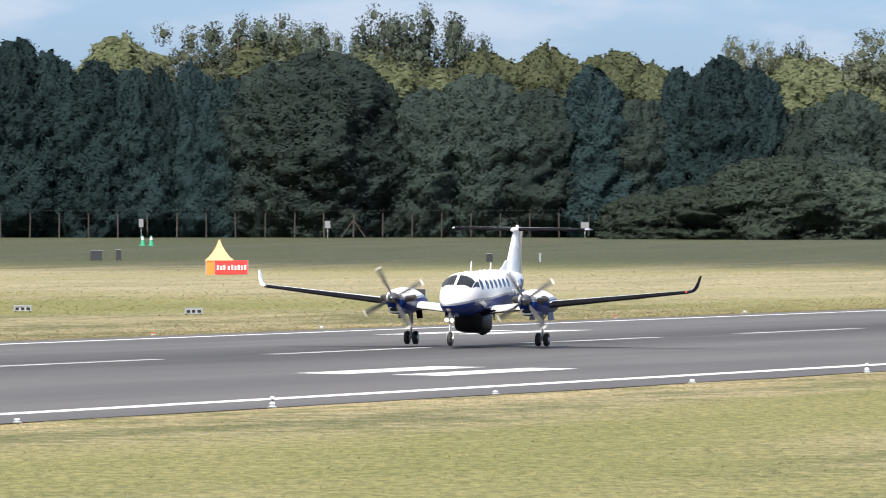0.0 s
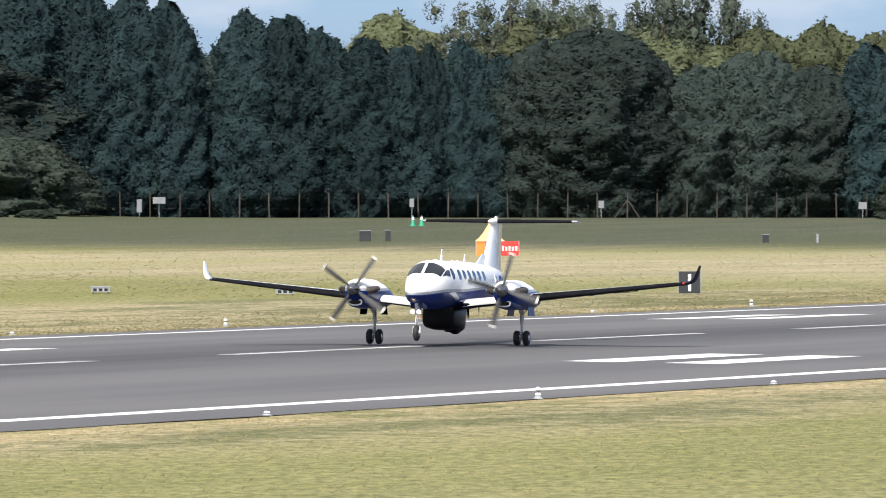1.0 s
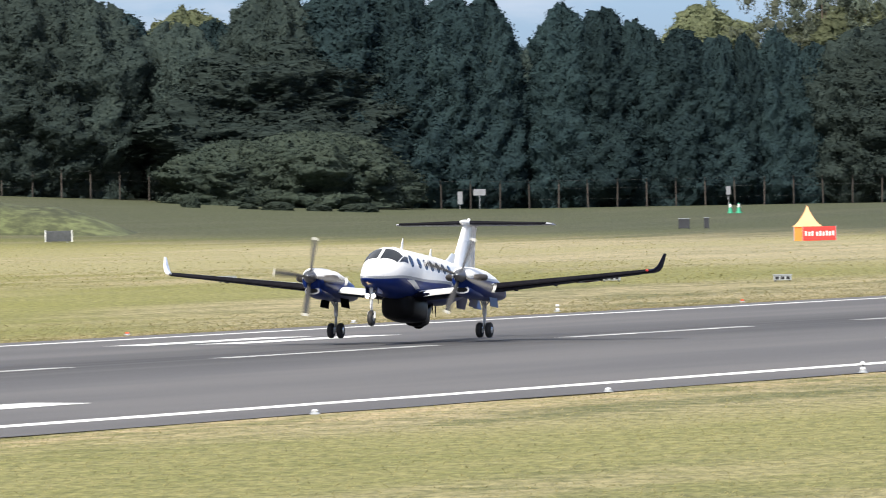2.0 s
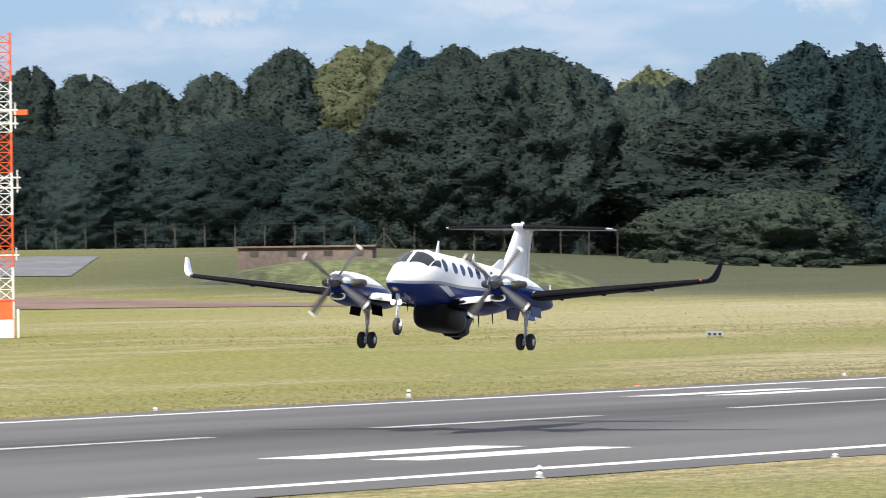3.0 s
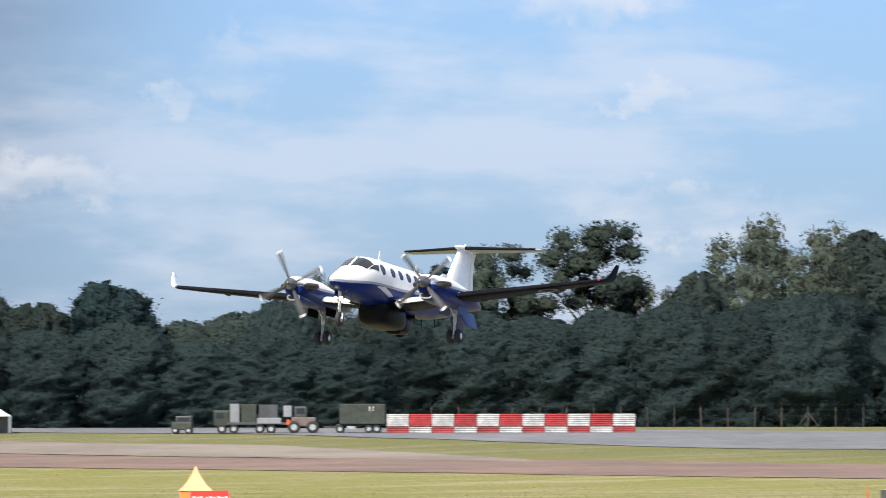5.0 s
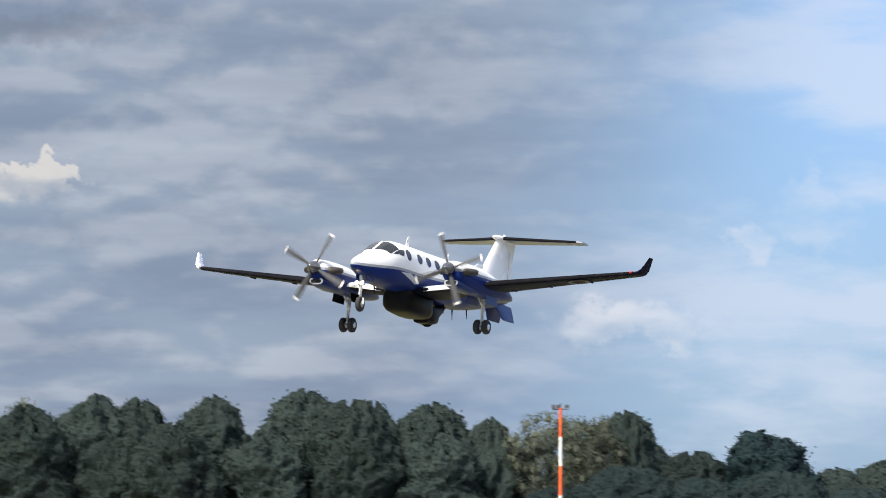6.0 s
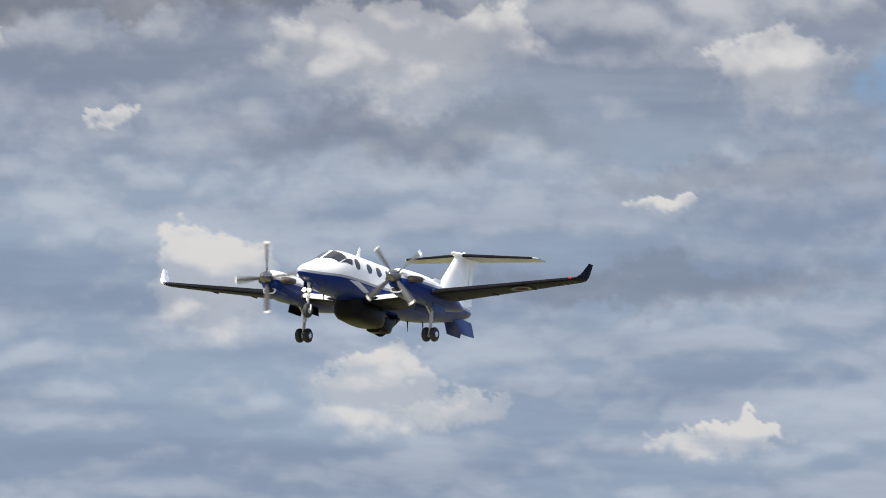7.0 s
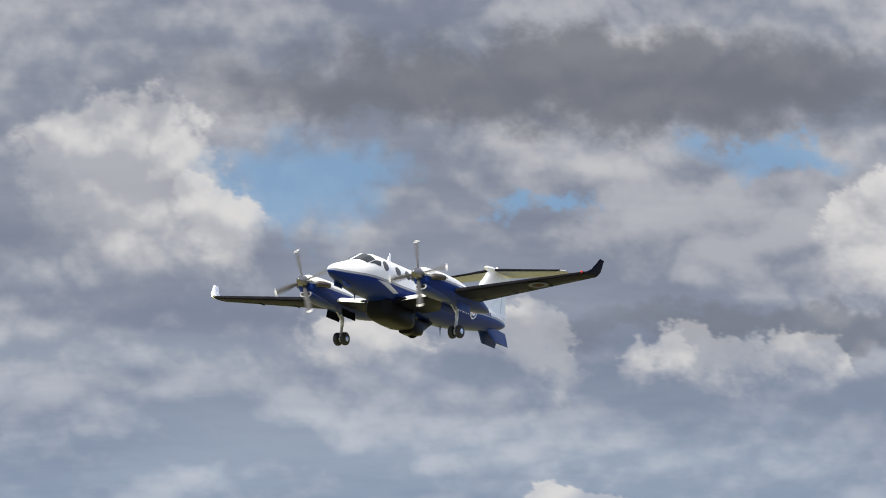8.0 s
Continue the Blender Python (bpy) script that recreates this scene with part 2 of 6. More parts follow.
# ------------------------------------------------------------ ground and runway
RUN_AZ = 20.5                                   # the runway's bearing from +Y to +X
ALONG = Vector((math.sin(radians(RUN_AZ)), math.cos(radians(RUN_AZ)), 0))
ACROSS = Vector((ALONG.y, -ALONG.x, 0))         # towards the camera's side
RUN_Q, HALF = -118.2, 23.7                      # centreline and half the marked width


def run_at(l, q, z=0.0):
    p = ALONG * l + ACROSS * q
    return Vector((p.x, p.y, z))


def crown(d):
    return -0.2 - 0.22 * min(abs(d) / HALF, 1.25)


def rise(x, y):
    return 1.5 * smooth01((y - 690) / 220) + smooth01((-x - 50) / 80) * 2.9 * smooth01((y - 560) / 330)


def ground_z(x, y):
    q = x * ACROSS.x + y * ACROSS.y - RUN_Q
    low = -0.47 if q > 0 else -0.47 * (1 - smooth01((-q - 30) / 60))
    if abs(q) < 26.5:
        low = min(low, crown(q) - 0.05)
    if q > 60:
        low -= 0.9 * smooth01((q - 60) / 60)
    return rise(x, y) + low


def grass_material():
    m = bpy.data.materials.new("grass_ground")
    m.use_nodes = True
    M = Nodes(m.node_tree)
    co = M.n("ShaderNodeTexCoord").outputs["Object"]
    x, y, z = M.xyz(co)
    l = M.math("ADD", M.math("MULTIPLY", x, ALONG.x), M.math("MULTIPLY", y, ALONG.y))
    q = M.math("ADD", M.math("MULTIPLY", x, ACROSS.x), M.math("MULTIPLY", y, ACROSS.y))
    stretched = M.vec(M.math("MULTIPLY", l, 0.22), q, 0.0)
    n1 = M.noise(stretched, 0.16, 5.0, 0.6)                 # dry and green bands
    n2 = M.noise(co, 0.7, 5.0, 0.65)                        # patches
    n3 = M.noise(M.vec(x, M.math("MULTIPLY", y, 0.30)), 3.2, 5.0, 0.78)   # tufts
    n4 = M.noise(stretched, 0.035, 2.0)
    green, straw, fresh = (0.126, 0.129, 0.060), (0.328, 0.282, 0.165), (0.198, 0.196, 0.070)
    f = M.ramp(M.math("ADD", M.math("MULTIPLY", n1, 0.55), M.math("MULTIPLY", n2, 0.45)), 0.40, 0.58)
    col = M.mix(f, green, straw)
    col = M.mix(M.math("MULTIPLY", M.ramp(n4, 0.47, 0.60), 0.8), col, fresh)
    col = M.mix(M.math("MULTIPLY", M.ramp(x, -20, -70), M.ramp(n1, 0.36, 0.62, 0.95, 0.25)), col, (0.212, 0.206, 0.056))
    # unmown dry belt beyond the runway; painted cloud shade darkens pasture towards the trees
    belt = M.math("MULTIPLY", M.ramp(y, 470, 540), M.ramp(y, 720, 640))
    col = M.mix(M.math("MULTIPLY", M.math("MULTIPLY", belt, M.ramp(x, -115, -50)), 0.45), col, (0.40, 0.350, 0.225))
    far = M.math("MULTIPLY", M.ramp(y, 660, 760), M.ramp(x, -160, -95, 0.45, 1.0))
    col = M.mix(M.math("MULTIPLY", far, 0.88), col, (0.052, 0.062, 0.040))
    # dry tan margins along the asphalt
    edge = M.math("ABSOLUTE", M.math("SUBTRACT", q, RUN_Q))
    rim = M.math("MULTIPLY", M.ramp(edge, 33.5, 28.0), M.ramp(M.noise(stretched, 0.8, 4.0, 0.6), 0.40, 0.62))
    col = M.mix(M.math("MULTIPLY", rim, 0.75), col, (0.44, 0.345, 0.205))
    # tufts
    col = M.mix(1.0, col, M.n("ShaderNodeCombineColor", {0: M.ramp(n3, 0.28, 0.72, 0.48, 1.40), 1: M.ramp(n3, 0.28, 0.72, 0.51, 1.36), 2: M.ramp(n3, 0.28, 0.72, 0.50, 1.38)}).outputs[0], "MULTIPLY")
    b = M.n("ShaderNodeBsdfPrincipled", {"Base Color": col, "Roughness": 0.9, "Specular IOR Level": 0.15})
    M.t.links.new(M.n("ShaderNodeBump", {"Strength": 0.7, "Distance": 0.12, "Height": n3}).outputs[0], b.inputs["Normal"])
    M.n("ShaderNodeOutputMaterial", {0: b.outputs[0]})
    return m


def build_ground():
    xs = sorted({*range(-3600, -500, 160), *range(-500, 260, 6), *range(260, 3601, 160)})
    ys = sorted({*range(-1200, -320, 120), *range(-320, 160, 20), *range(160, 1020, 6), *range(1020, 4300, 200)})
    V = [(x, y, ground_z(x, y)) for y in ys for x in xs]
    w = len(xs)
    F = [(j * w + i, j * w + i + 1, (j + 1) * w + i + 1, (j + 1) * w + i) for j in range(len(ys) - 1) for i in range(w - 1)]
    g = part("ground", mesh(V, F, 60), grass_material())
    tagged(g, "flat airfield grass in dry straw and green patches", "ground", kind="structure")


def asphalt_material():
    m = bpy.data.materials.new("runway_asphalt")
    m.use_nodes = True
    M = Nodes(m.node_tree)
    x, y, z = M.xyz(M.n("ShaderNodeTexCoord").outputs["Object"])
    co = M.vec(x, y)
    streak = M.noise(M.vec(M.math("MULTIPLY", x, 0.03), M.math("MULTIPLY", y, 1.0)), 0.9, 5.0, 0.6)
    fine = M.noise(co, 14.0, 4.0, 0.7)
    wide = M.noise(M.vec(M.math("MULTIPLY", x, 0.1), y), 0.16, 3.0)
    off = M.math("ABSOLUTE", M.math("ADD", y, -1.0))
    rubber = M.math("MULTIPLY", M.ramp(M.math("ADD", off, M.math("MULTIPLY", streak, 7.0)), 14.0, 4.0), M.ramp(streak, 0.3, 0.62, 0.45, 1.0))
    col = M.mix(M.ramp(wide, 0.35, 0.65), (0.098, 0.096, 0.100), (0.125, 0.121, 0.122))
    col = M.mix(M.math("MULTIPLY", rubber, 0.75), col, (0.036, 0.036, 0.040))
    col = M.mix(1.0, col, M.n("ShaderNodeCombineColor", {0: M.ramp(fine, 0.2, 0.8, 0.86, 1.14), 1: M.ramp(fine, 0.2, 0.8, 0.86, 1.14), 2: M.ramp(fine, 0.2, 0.8, 0.86, 1.14)}).outputs[0], "MULTIPLY")
    b = M.n("ShaderNodeBsdfPrincipled", {"Base Color": col, "Roughness": 0.85, "Specular IOR Level": 0.25})
    M.t.links.new(M.n("ShaderNodeBump", {"Strength": 0.4, "Distance": 0.01, "Height": fine}).outputs[0], b.inputs["Normal"])
    M.n("ShaderNodeOutputMaterial", {0: b.outputs[0]})
    return m


RUN_M = Matrix.Translation(ACROSS * RUN_Q) @ Matrix.Rotation(radians(90 - RUN_AZ), 4, "Z")   # local x along, y away from the camera


def strip(l0, l1, d0, d1, lift, wobble=0.0):
    """A strip on the crowned runway, in its own length and offset; offsets grow away from the camera."""
    n = max(2, int((l1 - l0) / 6) + 1)
    V, F = [], []
    cols = sorted({d0, d1, *[d for d in (-HALF, -12, 0, 12, HALF) if d0 < d < d1]})
    for i in range(n):
        l = l0 + (l1 - l0) * i / (n - 1)
        for k, d in enumerate(cols):
            e = wobble * noise.noise(Vector((l * 0.7, d, 3))) if k in (0, len(cols) - 1) else 0
            V.append((l, d + e, crown(d) + lift))
    c = len(cols)
    for i in range(n - 1):
        for k in range(c - 1):
            a = i * c + k
            F.append((a, a + c, a + c + 1, a + 1)[::-1])
    return V, F


def build_runway():
    V, F = strip(-900, 1500, -27.2, 27.4, 0.0, 0.25)
    r = part("runway", mesh(V, F), asphalt_material(), m=RUN_M)
    tagged(r, "grey asphalt runway with dark tyre marks along its middle", "runway", kind="structure")
    paint = material("runway_paint", (0.78, 0.78, 0.76), 0.7, grain=0.1, scale=3.0, spots=0.22)
    worn = material("worn_paint", (0.50, 0.50, 0.49), 0.75, grain=0.12, scale=2.0, spots=0.35)
    for d in (-HALF, HALF):
        V, F = strip(-900, 1500, d - 0.45, d + 0.45, 0.008, 0.05)
        part("edge_line", mesh(V, F), paint, r, "solid white painted edge line")
    for k in range(-16, 30):
        V, F = strip(270.5 + 27.3 * k, 287.0 + 27.3 * k, -0.38, 0.38, 0.010, 0.08)
        part("centre_dash", mesh(V, F), worn, r, "worn white centreline dash")
    for l in (102, 186, 270, 354, 438):
        for d in (-16.4, -12.9, 12.9, 16.4):
            V, F = strip(l, l + 13.5, d - 0.95, d + 0.95, 0.009, 0.06)
            part("touchdown_bar", mesh(V, F), paint, r, "white painted touchdown bar")


build_ground()
build_runway()

# ------------------------------------------------------------ trees
BARK = material("bark", (0.085, 0.068, 0.052), 0.9, grain=0.3, scale=3.0, bump=0.05)
# leaf colours carry painted haze blue and, in the front wood, painted cloud shade
LEAF = {
    "c": foliage("cypress_leaves", (0.032, 0.058, 0.068), (0.050, 0.084, 0.086)),
    "b": foliage("broad_leaves", (0.050, 0.074, 0.072), (0.080, 0.106, 0.092)),
    "p": foliage("pine_needles", (0.033, 0.053, 0.057), (0.053, 0.079, 0.077)),
    "l": foliage("lime_leaves", (0.140, 0.166, 0.094), (0.218, 0.240, 0.144)),
    "g": foliage("silver_leaves", (0.125, 0.148, 0.110), (0.200, 0.220, 0.165)),
    "a": foliage("poplar_leaves", (0.100, 0.130, 0.104), (0.160, 0.190, 0.148)),
    "o": foliage("oak_leaves", (0.052, 0.076, 0.068), (0.088, 0.114, 0.090)),
    "u": foliage("bush_leaves", (0.056, 0.080, 0.068), (0.086, 0.110, 0.084)),
}


def lobes(kind, rng):
    """Centres and radii of a crown's masses in a tree 1 high and about 1 wide."""
    out = []
    if kind in "ag":                                # upright airy plumes
        for i in range(130):
            a, r = rng.random() * 6.283, 0.48 * rng.random() ** 0.55
            h = 0.22 + 0.74 * rng.random() * (1 - 0.9 * r * r)
            out.append((math.cos(a) * r, math.sin(a) * r, h, 0.095, 0.052))
    else:                                             # open crown of separate masses on limbs
        for i in range(70):
            a, r = rng.random() * 6.283, 0.48 * rng.random() ** 0.5
            h = 0.30 + 0.66 * rng.random()
            r *= math.sqrt(max(0.15, 1 - ((h - 0.62) / 0.40) ** 2))
            out.append((math.cos(a) * r, math.sin(a) * r, h, 0.10 + 0.03 * rng.random(), 0.055))
    return out


def girth(kind, h):
    """Half the crown's width at a height from 0 to 1."""
    if kind == "c":
        return 0.50 * (1 - h) ** 0.42 * min(1.0, 0.72 + 2.5 * h)
    mid, span = {"u": (0.22, 0.79), "p": (0.32, 0.69)}.get(kind, (0.40, 0.61))
    return 0.50 * math.sqrt(max(0.0, 1 - ((h - mid) / span) ** 2))


def bulge(kind, h, a, seed):
    """The uneven outline of the crown: boughs, then twigs."""
    p = Vector((math.cos(a), math.sin(a), h * {"p": 2.2, "u": 1.3}.get(kind, 2.4))) * 1.5 + Vector((seed, seed * 1.7, 0))
    deep = 0.6 if kind == "p" else 1.0
    k = 1 + deep * (0.34 * noise.noise(p) + 0.22 * noise.noise(p * 2.6) + 0.17 * noise.noise(p * 5.5)) + 0.12 * noise.noise(p * 12.0)
    if kind == "c":
        k += 0.16 * noise.noise(p * 9.0)
    return k


def leaf_sprays(C, nrm, size, slim, g):
    """Small pointed sprays at the points C, facing nrm."""
    n = len(C)
    nrm = nrm / np.linalg.norm(nrm, axis=1)[:, None]
    s = np.cross(nrm, g.normal(size=(n, 3)) + np.array([0, 0, 0.4]))
    s /= np.linalg.norm(s, axis=1)[:, None] + 1e-9
    t = np.cross(nrm, s)
    a = (size * (0.5 + 0.9 * g.random(n)))[:, None]
    V = np.empty((n, 3, 3))
    V[:, 0], V[:, 1], V[:, 2] = C - t * a * 1.2, C + t * a * 0.7 + s * a * slim, C + t * a * 0.7 - s * a * slim
    return V.reshape(-1, 3), np.arange(n * 3).reshape(-1, 3)


def crown_mesh(kind, rng, high, wide, count):
    """A crown of many small leaf sprays over a leafy core with an uneven outline."""
    g = np.random.default_rng(int(rng.random() * 1e6))
    seed = rng.random() * 50
    if kind in "ago":                                  # airy crowns: sprays round separate masses
        L = lobes(kind, rng)
        A = np.array([L[k] for k in rng.choices(range(len(L)), k=count)])
        v = g.normal(size=(count, 3))
        v /= np.linalg.norm(v, axis=1)[:, None]
        shell = (0.45 + 0.75 * g.random(count) ** 0.6)[:, None]
        C = A[:, :3] * np.array([wide, wide, high]) + v * np.stack([A[:, 3] * wide, A[:, 3] * wide, A[:, 4] * high], 1) * shell
        bough = v * 0.55 + np.array([0, 0, 0.15])
        verts, tris = leaf_sprays(C, v * 0.6 + 0.7 * g.normal(size=(count, 3)), 0.155, 0.62, g)
        B, T = ball()
        fill = 0.66 if kind == "o" else 0.45
        cores = [B * np.array([l[3] * wide, l[3] * wide, l[4] * high]) * fill + np.array([l[0] * wide, l[1] * wide, l[2] * high]) for l in L]
        tris = np.concatenate([tris] + [T + len(verts) + k * len(B) for k in range(len(L))])
        verts = np.concatenate([verts] + cores)
        lean = np.concatenate([np.repeat(bough, 3, 0)] + [B * 0.55] * len(L))
        out = verts / np.array([wide, wide, high]) - np.array([0, 0, 0.45])
        out /= np.linalg.norm(out, axis=1)[:, None] + 1e-9
        lean = lean + out * 0.8
    else:
        def surface(h, a, k):
            r = girth(kind, h) * k * wide
            return np.stack([np.cos(a) * r, np.sin(a) * r, h * high * (0.97 + 0.20 * (k - 1) * h)], -1)

        na, nh = 56, 52                                # the lumpy surface on a grid, from the skirts to the tip
        hs, an = np.sin(np.linspace(0, 1, nh) * math.pi / 2) * (1.0 if kind == "c" else 1.009), np.linspace(0, 2 * math.pi, na, endpoint=False)
        grid = np.array([[surface(h, a, bulge(kind, h, a, seed)) for a in an] for h in hs])
        da = np.roll(grid, -1, 1) - np.roll(grid, 1, 1)
        dh = np.gradient(grid, axis=0)
        nrm = np.cross(da, dh)
        nrm /= np.linalg.norm(nrm, axis=2)[:, :, None] + 1e-9
        area = np.linalg.norm(np.cross(da, dh), axis=2)[:-1]
        pick = g.choice(area.size, count, p=(area / area.sum()).reshape(-1))
        qi, wi = pick // na, pick % na
        u, w = g.random(count)[:, None], g.random(count)[:, None]
        w2 = (wi + 1) % na
        mix = lambda G: (G[qi, wi] * (1 - u) + G[qi + 1, wi] * u) * (1 - w) + (G[qi, w2] * (1 - u) + G[qi + 1, w2] * u) * w
        base, Nn = mix(grid), mix(nrm)
        off = g.normal(0.04, 0.09, count) + np.where(g.random(count) < 0.20, 0.5 * g.random(count), 0)
        C = base + Nn * off[:, None]
        verts, tris = leaf_sprays(C, Nn + 0.55 * g.normal(size=C.shape), 0.185, 0.42 if kind in "cp" else 0.62, g)
        o = len(verts)
        q, w = np.meshgrid(np.arange(nh - 1), np.arange(na), indexing="ij")
        a, b = (o + q * na + w).reshape(-1), (o + q * na + (w + 1) % na).reshape(-1)
        core = grid * np.array([0.975, 0.975, 1.0])
        verts = np.concatenate([verts, core.reshape(-1, 3)])
        tris = np.concatenate([tris, np.stack([a, b, b + na], 1), np.stack([a, b + na, a + na], 1)])
        lean = np.concatenate([np.repeat(Nn, 3, 0), nrm.reshape(-1, 3)])
    me = bpy.data.meshes.new("crown")
    me.vertices.add(len(verts))
    me.vertices.foreach_set("co", verts.reshape(-1))
    me.loops.add(len(tris) * 3)
    me.loops.foreach_set("vertex_index", tris.reshape(-1).astype(np.int32))
    me.polygons.add(len(tris))
    me.polygons.foreach_set("loop_start", np.arange(0, len(tris) * 3, 3, dtype=np.int32))
    me.update(calc_edges=True)
    # leaves shade with the bough that they hang on rather than one by one
    own = np.empty(len(verts) * 3)
    me.vertices.foreach_get("normal", own)
    own = own.reshape(-1, 3)
    own *= np.sign((own * lean).sum(1))[:, None]
    mixed = own * 0.22 + lean * 0.80
    mixed /= np.linalg.norm(mixed, axis=1)[:, None] + 1e-9
    me.normals_split_custom_set_from_vertices(mixed.tolist())
    return me


BALL = []


def ball():
    """The points and triangles of a small round mass."""
    if not BALL:
        bm = bmesh.new()
        bmesh.ops.create_icosphere(bm, subdivisions=1, radius=1.0)
        BALL.append(np.array([v.co for v in bm.verts]))
        BALL.append(np.array([[v.index for v in f.verts] for f in bm.faces]))
        bm.free()
    return BALL


def trunk_mesh(kind, rng, high, wide):
    r = high * 0.018
    lean = [(rng.random() - 0.5) * 0.03 * high for _ in range(2)]
    top = 0.95 if kind in "cpa" else 0.72
    path = [(lean[0] * f * f, lean[1] * f * f, high * f * top) for f in (0, 0.08, 0.3, 0.6, 1.0)]
    pieces = [tube([(0, 0, -0.4)] + path[1:], (r * 1.5, r * 1.05, r * 0.85, r * 0.5, r * 0.12), 7)]
    for k in range(9):
        h = (0.22 + 0.07 * k) * top
        a = k * 2.4 + rng.random()
        reach = wide * (0.38 - 0.02 * k) * (0.7 + 0.5 * rng.random())
        s = (lean[0] * h * h, lean[1] * h * h, high * h)
        m = (s[0] + math.cos(a) * reach * 0.5, s[1] + math.sin(a) * reach * 0.5, s[2] + high * 0.05)
        e = (s[0] + math.cos(a) * reach, s[1] + math.sin(a) * reach, s[2] + high * (0.15 if kind not in "cp" else 0.04))
        pieces.append(tube((s, m, e), (r * 0.45, r * 0.3, r * 0.08), 5))
    return mesh(*joined(pieces), 40)


TREE_WORDS = {
    "c": ("cypress_tree", "dark green cypress with drooping plumes, in a shelter belt"),
    "b": ("broadleaf_tree", "full-crowned dark green broadleaf tree in the boundary wood"),
    "p": ("pine_tree", "dark blue-green pine with layered branches behind the airfield"),
    "l": ("lime_tree", "sunlit yellow-green broadleaf tree standing behind the belt"),
    "g": ("willow_tree", "pale silvery green tree standing behind the wood"),
    "a": ("poplar_tree", "tall airy grey-green poplar above the other crowns"),
    "o": ("oak_tree", "tall open-crowned oak with sky between its limbs"),
    "u": ("bush", "large rounded dark green bush at the wood's edge"),
}
PROTO = {}
rng = random.Random(11)


def tree(kind, x, y, high, wide, thin=1.0):
    k = (kind, rng.randrange(3 if kind in "bcp" and thin == 1.0 else 2), thin)
    hn, wn = {"u": (7.5, 12.0), "c": (19.0, 8.5), "p": (18.0, 11.0)}.get(kind, (22.0, 10.5))
    m = Matrix.Translation((x, y, ground_z(x, y) - 0.05)) @ Matrix.Rotation(rng.random() * 6.283, 4, "Z") @ Matrix.Diagonal((wide / wn, wide / wn, high / hn, 1))
    if k not in PROTO:
        count = {"u": 9000, "a": 15000, "g": 15000, "o": 15000}.get(kind, 14000)
        name, label = TREE_WORDS[kind]
        ob = thing(name, label, "bush" if kind == "u" else "tree", group="shrubs" if kind == "u" else "trees of the boundary wood")
        part("trunk", trunk_mesh(kind, rng, hn, wn), BARK, ob)
        part("crown", crown_mesh(kind, rng, hn, wn, int(count * thin)), LEAF[kind], ob)
        PROTO[k] = (ob, m)
        return ob
    return copy_thing(PROTO[k][0], m)


TREES_FRONT0 = [("c", -47.9, 920, 21.0, 6.4), ("c", -43.9, 920, 20.3, 7.0), ("c", -40.1, 920, 19.0, 5.3), ("c", -36.0, 920, 18.1, 7.0), ("c", -31.9, 920, 17.3, 5.8), ("c", -29.0, 920, 17.5, 3.5), ("c", -25.8, 921, 17.7, 5.3), ("c", -22.3, 921, 16.4, 5.3), ("b", -17.0, 921, 18.1, 8.8), ("b", -12.4, 921, 19.3, 11.7), ("b", -7.7, 921, 16.7, 7.0), ("b", -4.5, 921, 10.8, 5.3), ("b", -1.3, 921, 15.8, 7.6), ("b", 4.0, 921, 17.0, 8.2), ("b", 9.8, 921, 15.8, 7.6), ("c", 15.7, 921, 17.0, 7.0), ("b", 20.4, 921, 14.6, 6.4), ("c", 25.0, 921, 17.3, 5.3), ("c", 28.5, 920, 18.5, 6.4), ("c", 32.6, 920, 17.3, 5.3), ("b", 37.3, 920, 13.5, 6.4), ("b", 41.9, 920, 15.2, 7.0), ("b", 46.6, 920, 13.5, 7.0)]
TREES_BUSH0 = [("u", 20.3, 891, 4.4, 6.8), ("u", 26.5, 891, 5.3, 11.3), ("u", 33.8, 890, 8.1, 14.7), ("u", 41.7, 890, 7.0, 12.4)]
TREES_BACK0 = [("l", -35.7, 995, 21.8, 9.5), ("g", -28.5, 995, 23.0, 8.8), ("a", -22.8, 996, 24.6, 6.9), ("a", -17.8, 996, 25.1, 7.6), ("a", -14.0, 996, 24.0, 5.0), ("l", -19.7, 996, 21.2, 12.6), ("g", -9.9, 996, 21.8, 5.0), ("a", -5.8, 996, 25.6, 6.3), ("a", -1.4, 996, 25.7, 6.9), ("a", 2.4, 996, 23.7, 5.0), ("l", -5.8, 996, 19.9, 12.6), ("l", 4.9, 996, 20.2, 10.1), ("l", 11.9, 996, 20.8, 7.6), ("l", 18.2, 996, 19.9, 8.2), ("l", 23.9, 996, 18.6, 7.6), ("g", 34.0, 995, 22.4, 5.7), ("a", 39.6, 995, 22.1, 3.2), ("l", 40.9, 995, 19.3, 11.4), ("g", 47.8, 995, 22.4, 8.8), ("l", 48.4, 995, 19.2, 9.5)]
TREES_FRONT2 = [("b", -109.2, 914, 19.5, 11.7), ("b", -102.3, 915, 21.5, 11.1), ("b", -96.5, 916, 20.8, 8.8), ("b", -86.7, 917, 18.3, 7.0), ("b", -77.9, 918, 22.1, 8.8), ("b", -78.0, 918, 17.7, 19.3), ("c", -70.9, 918, 23.1, 9.9), ("c", -65.1, 919, 23.0, 8.8), ("c", -59.8, 919, 22.2, 8.2), ("c", -55.8, 919, 21.3, 6.4)]
TREES_LIME2 = [("l", -93.6, 991, 20.4, 10.7)]
TREES_BUSH2 = [("u", -79.3, 898, 6.5, 13.2), ("u", -71.9, 898, 7.6, 14.9)]
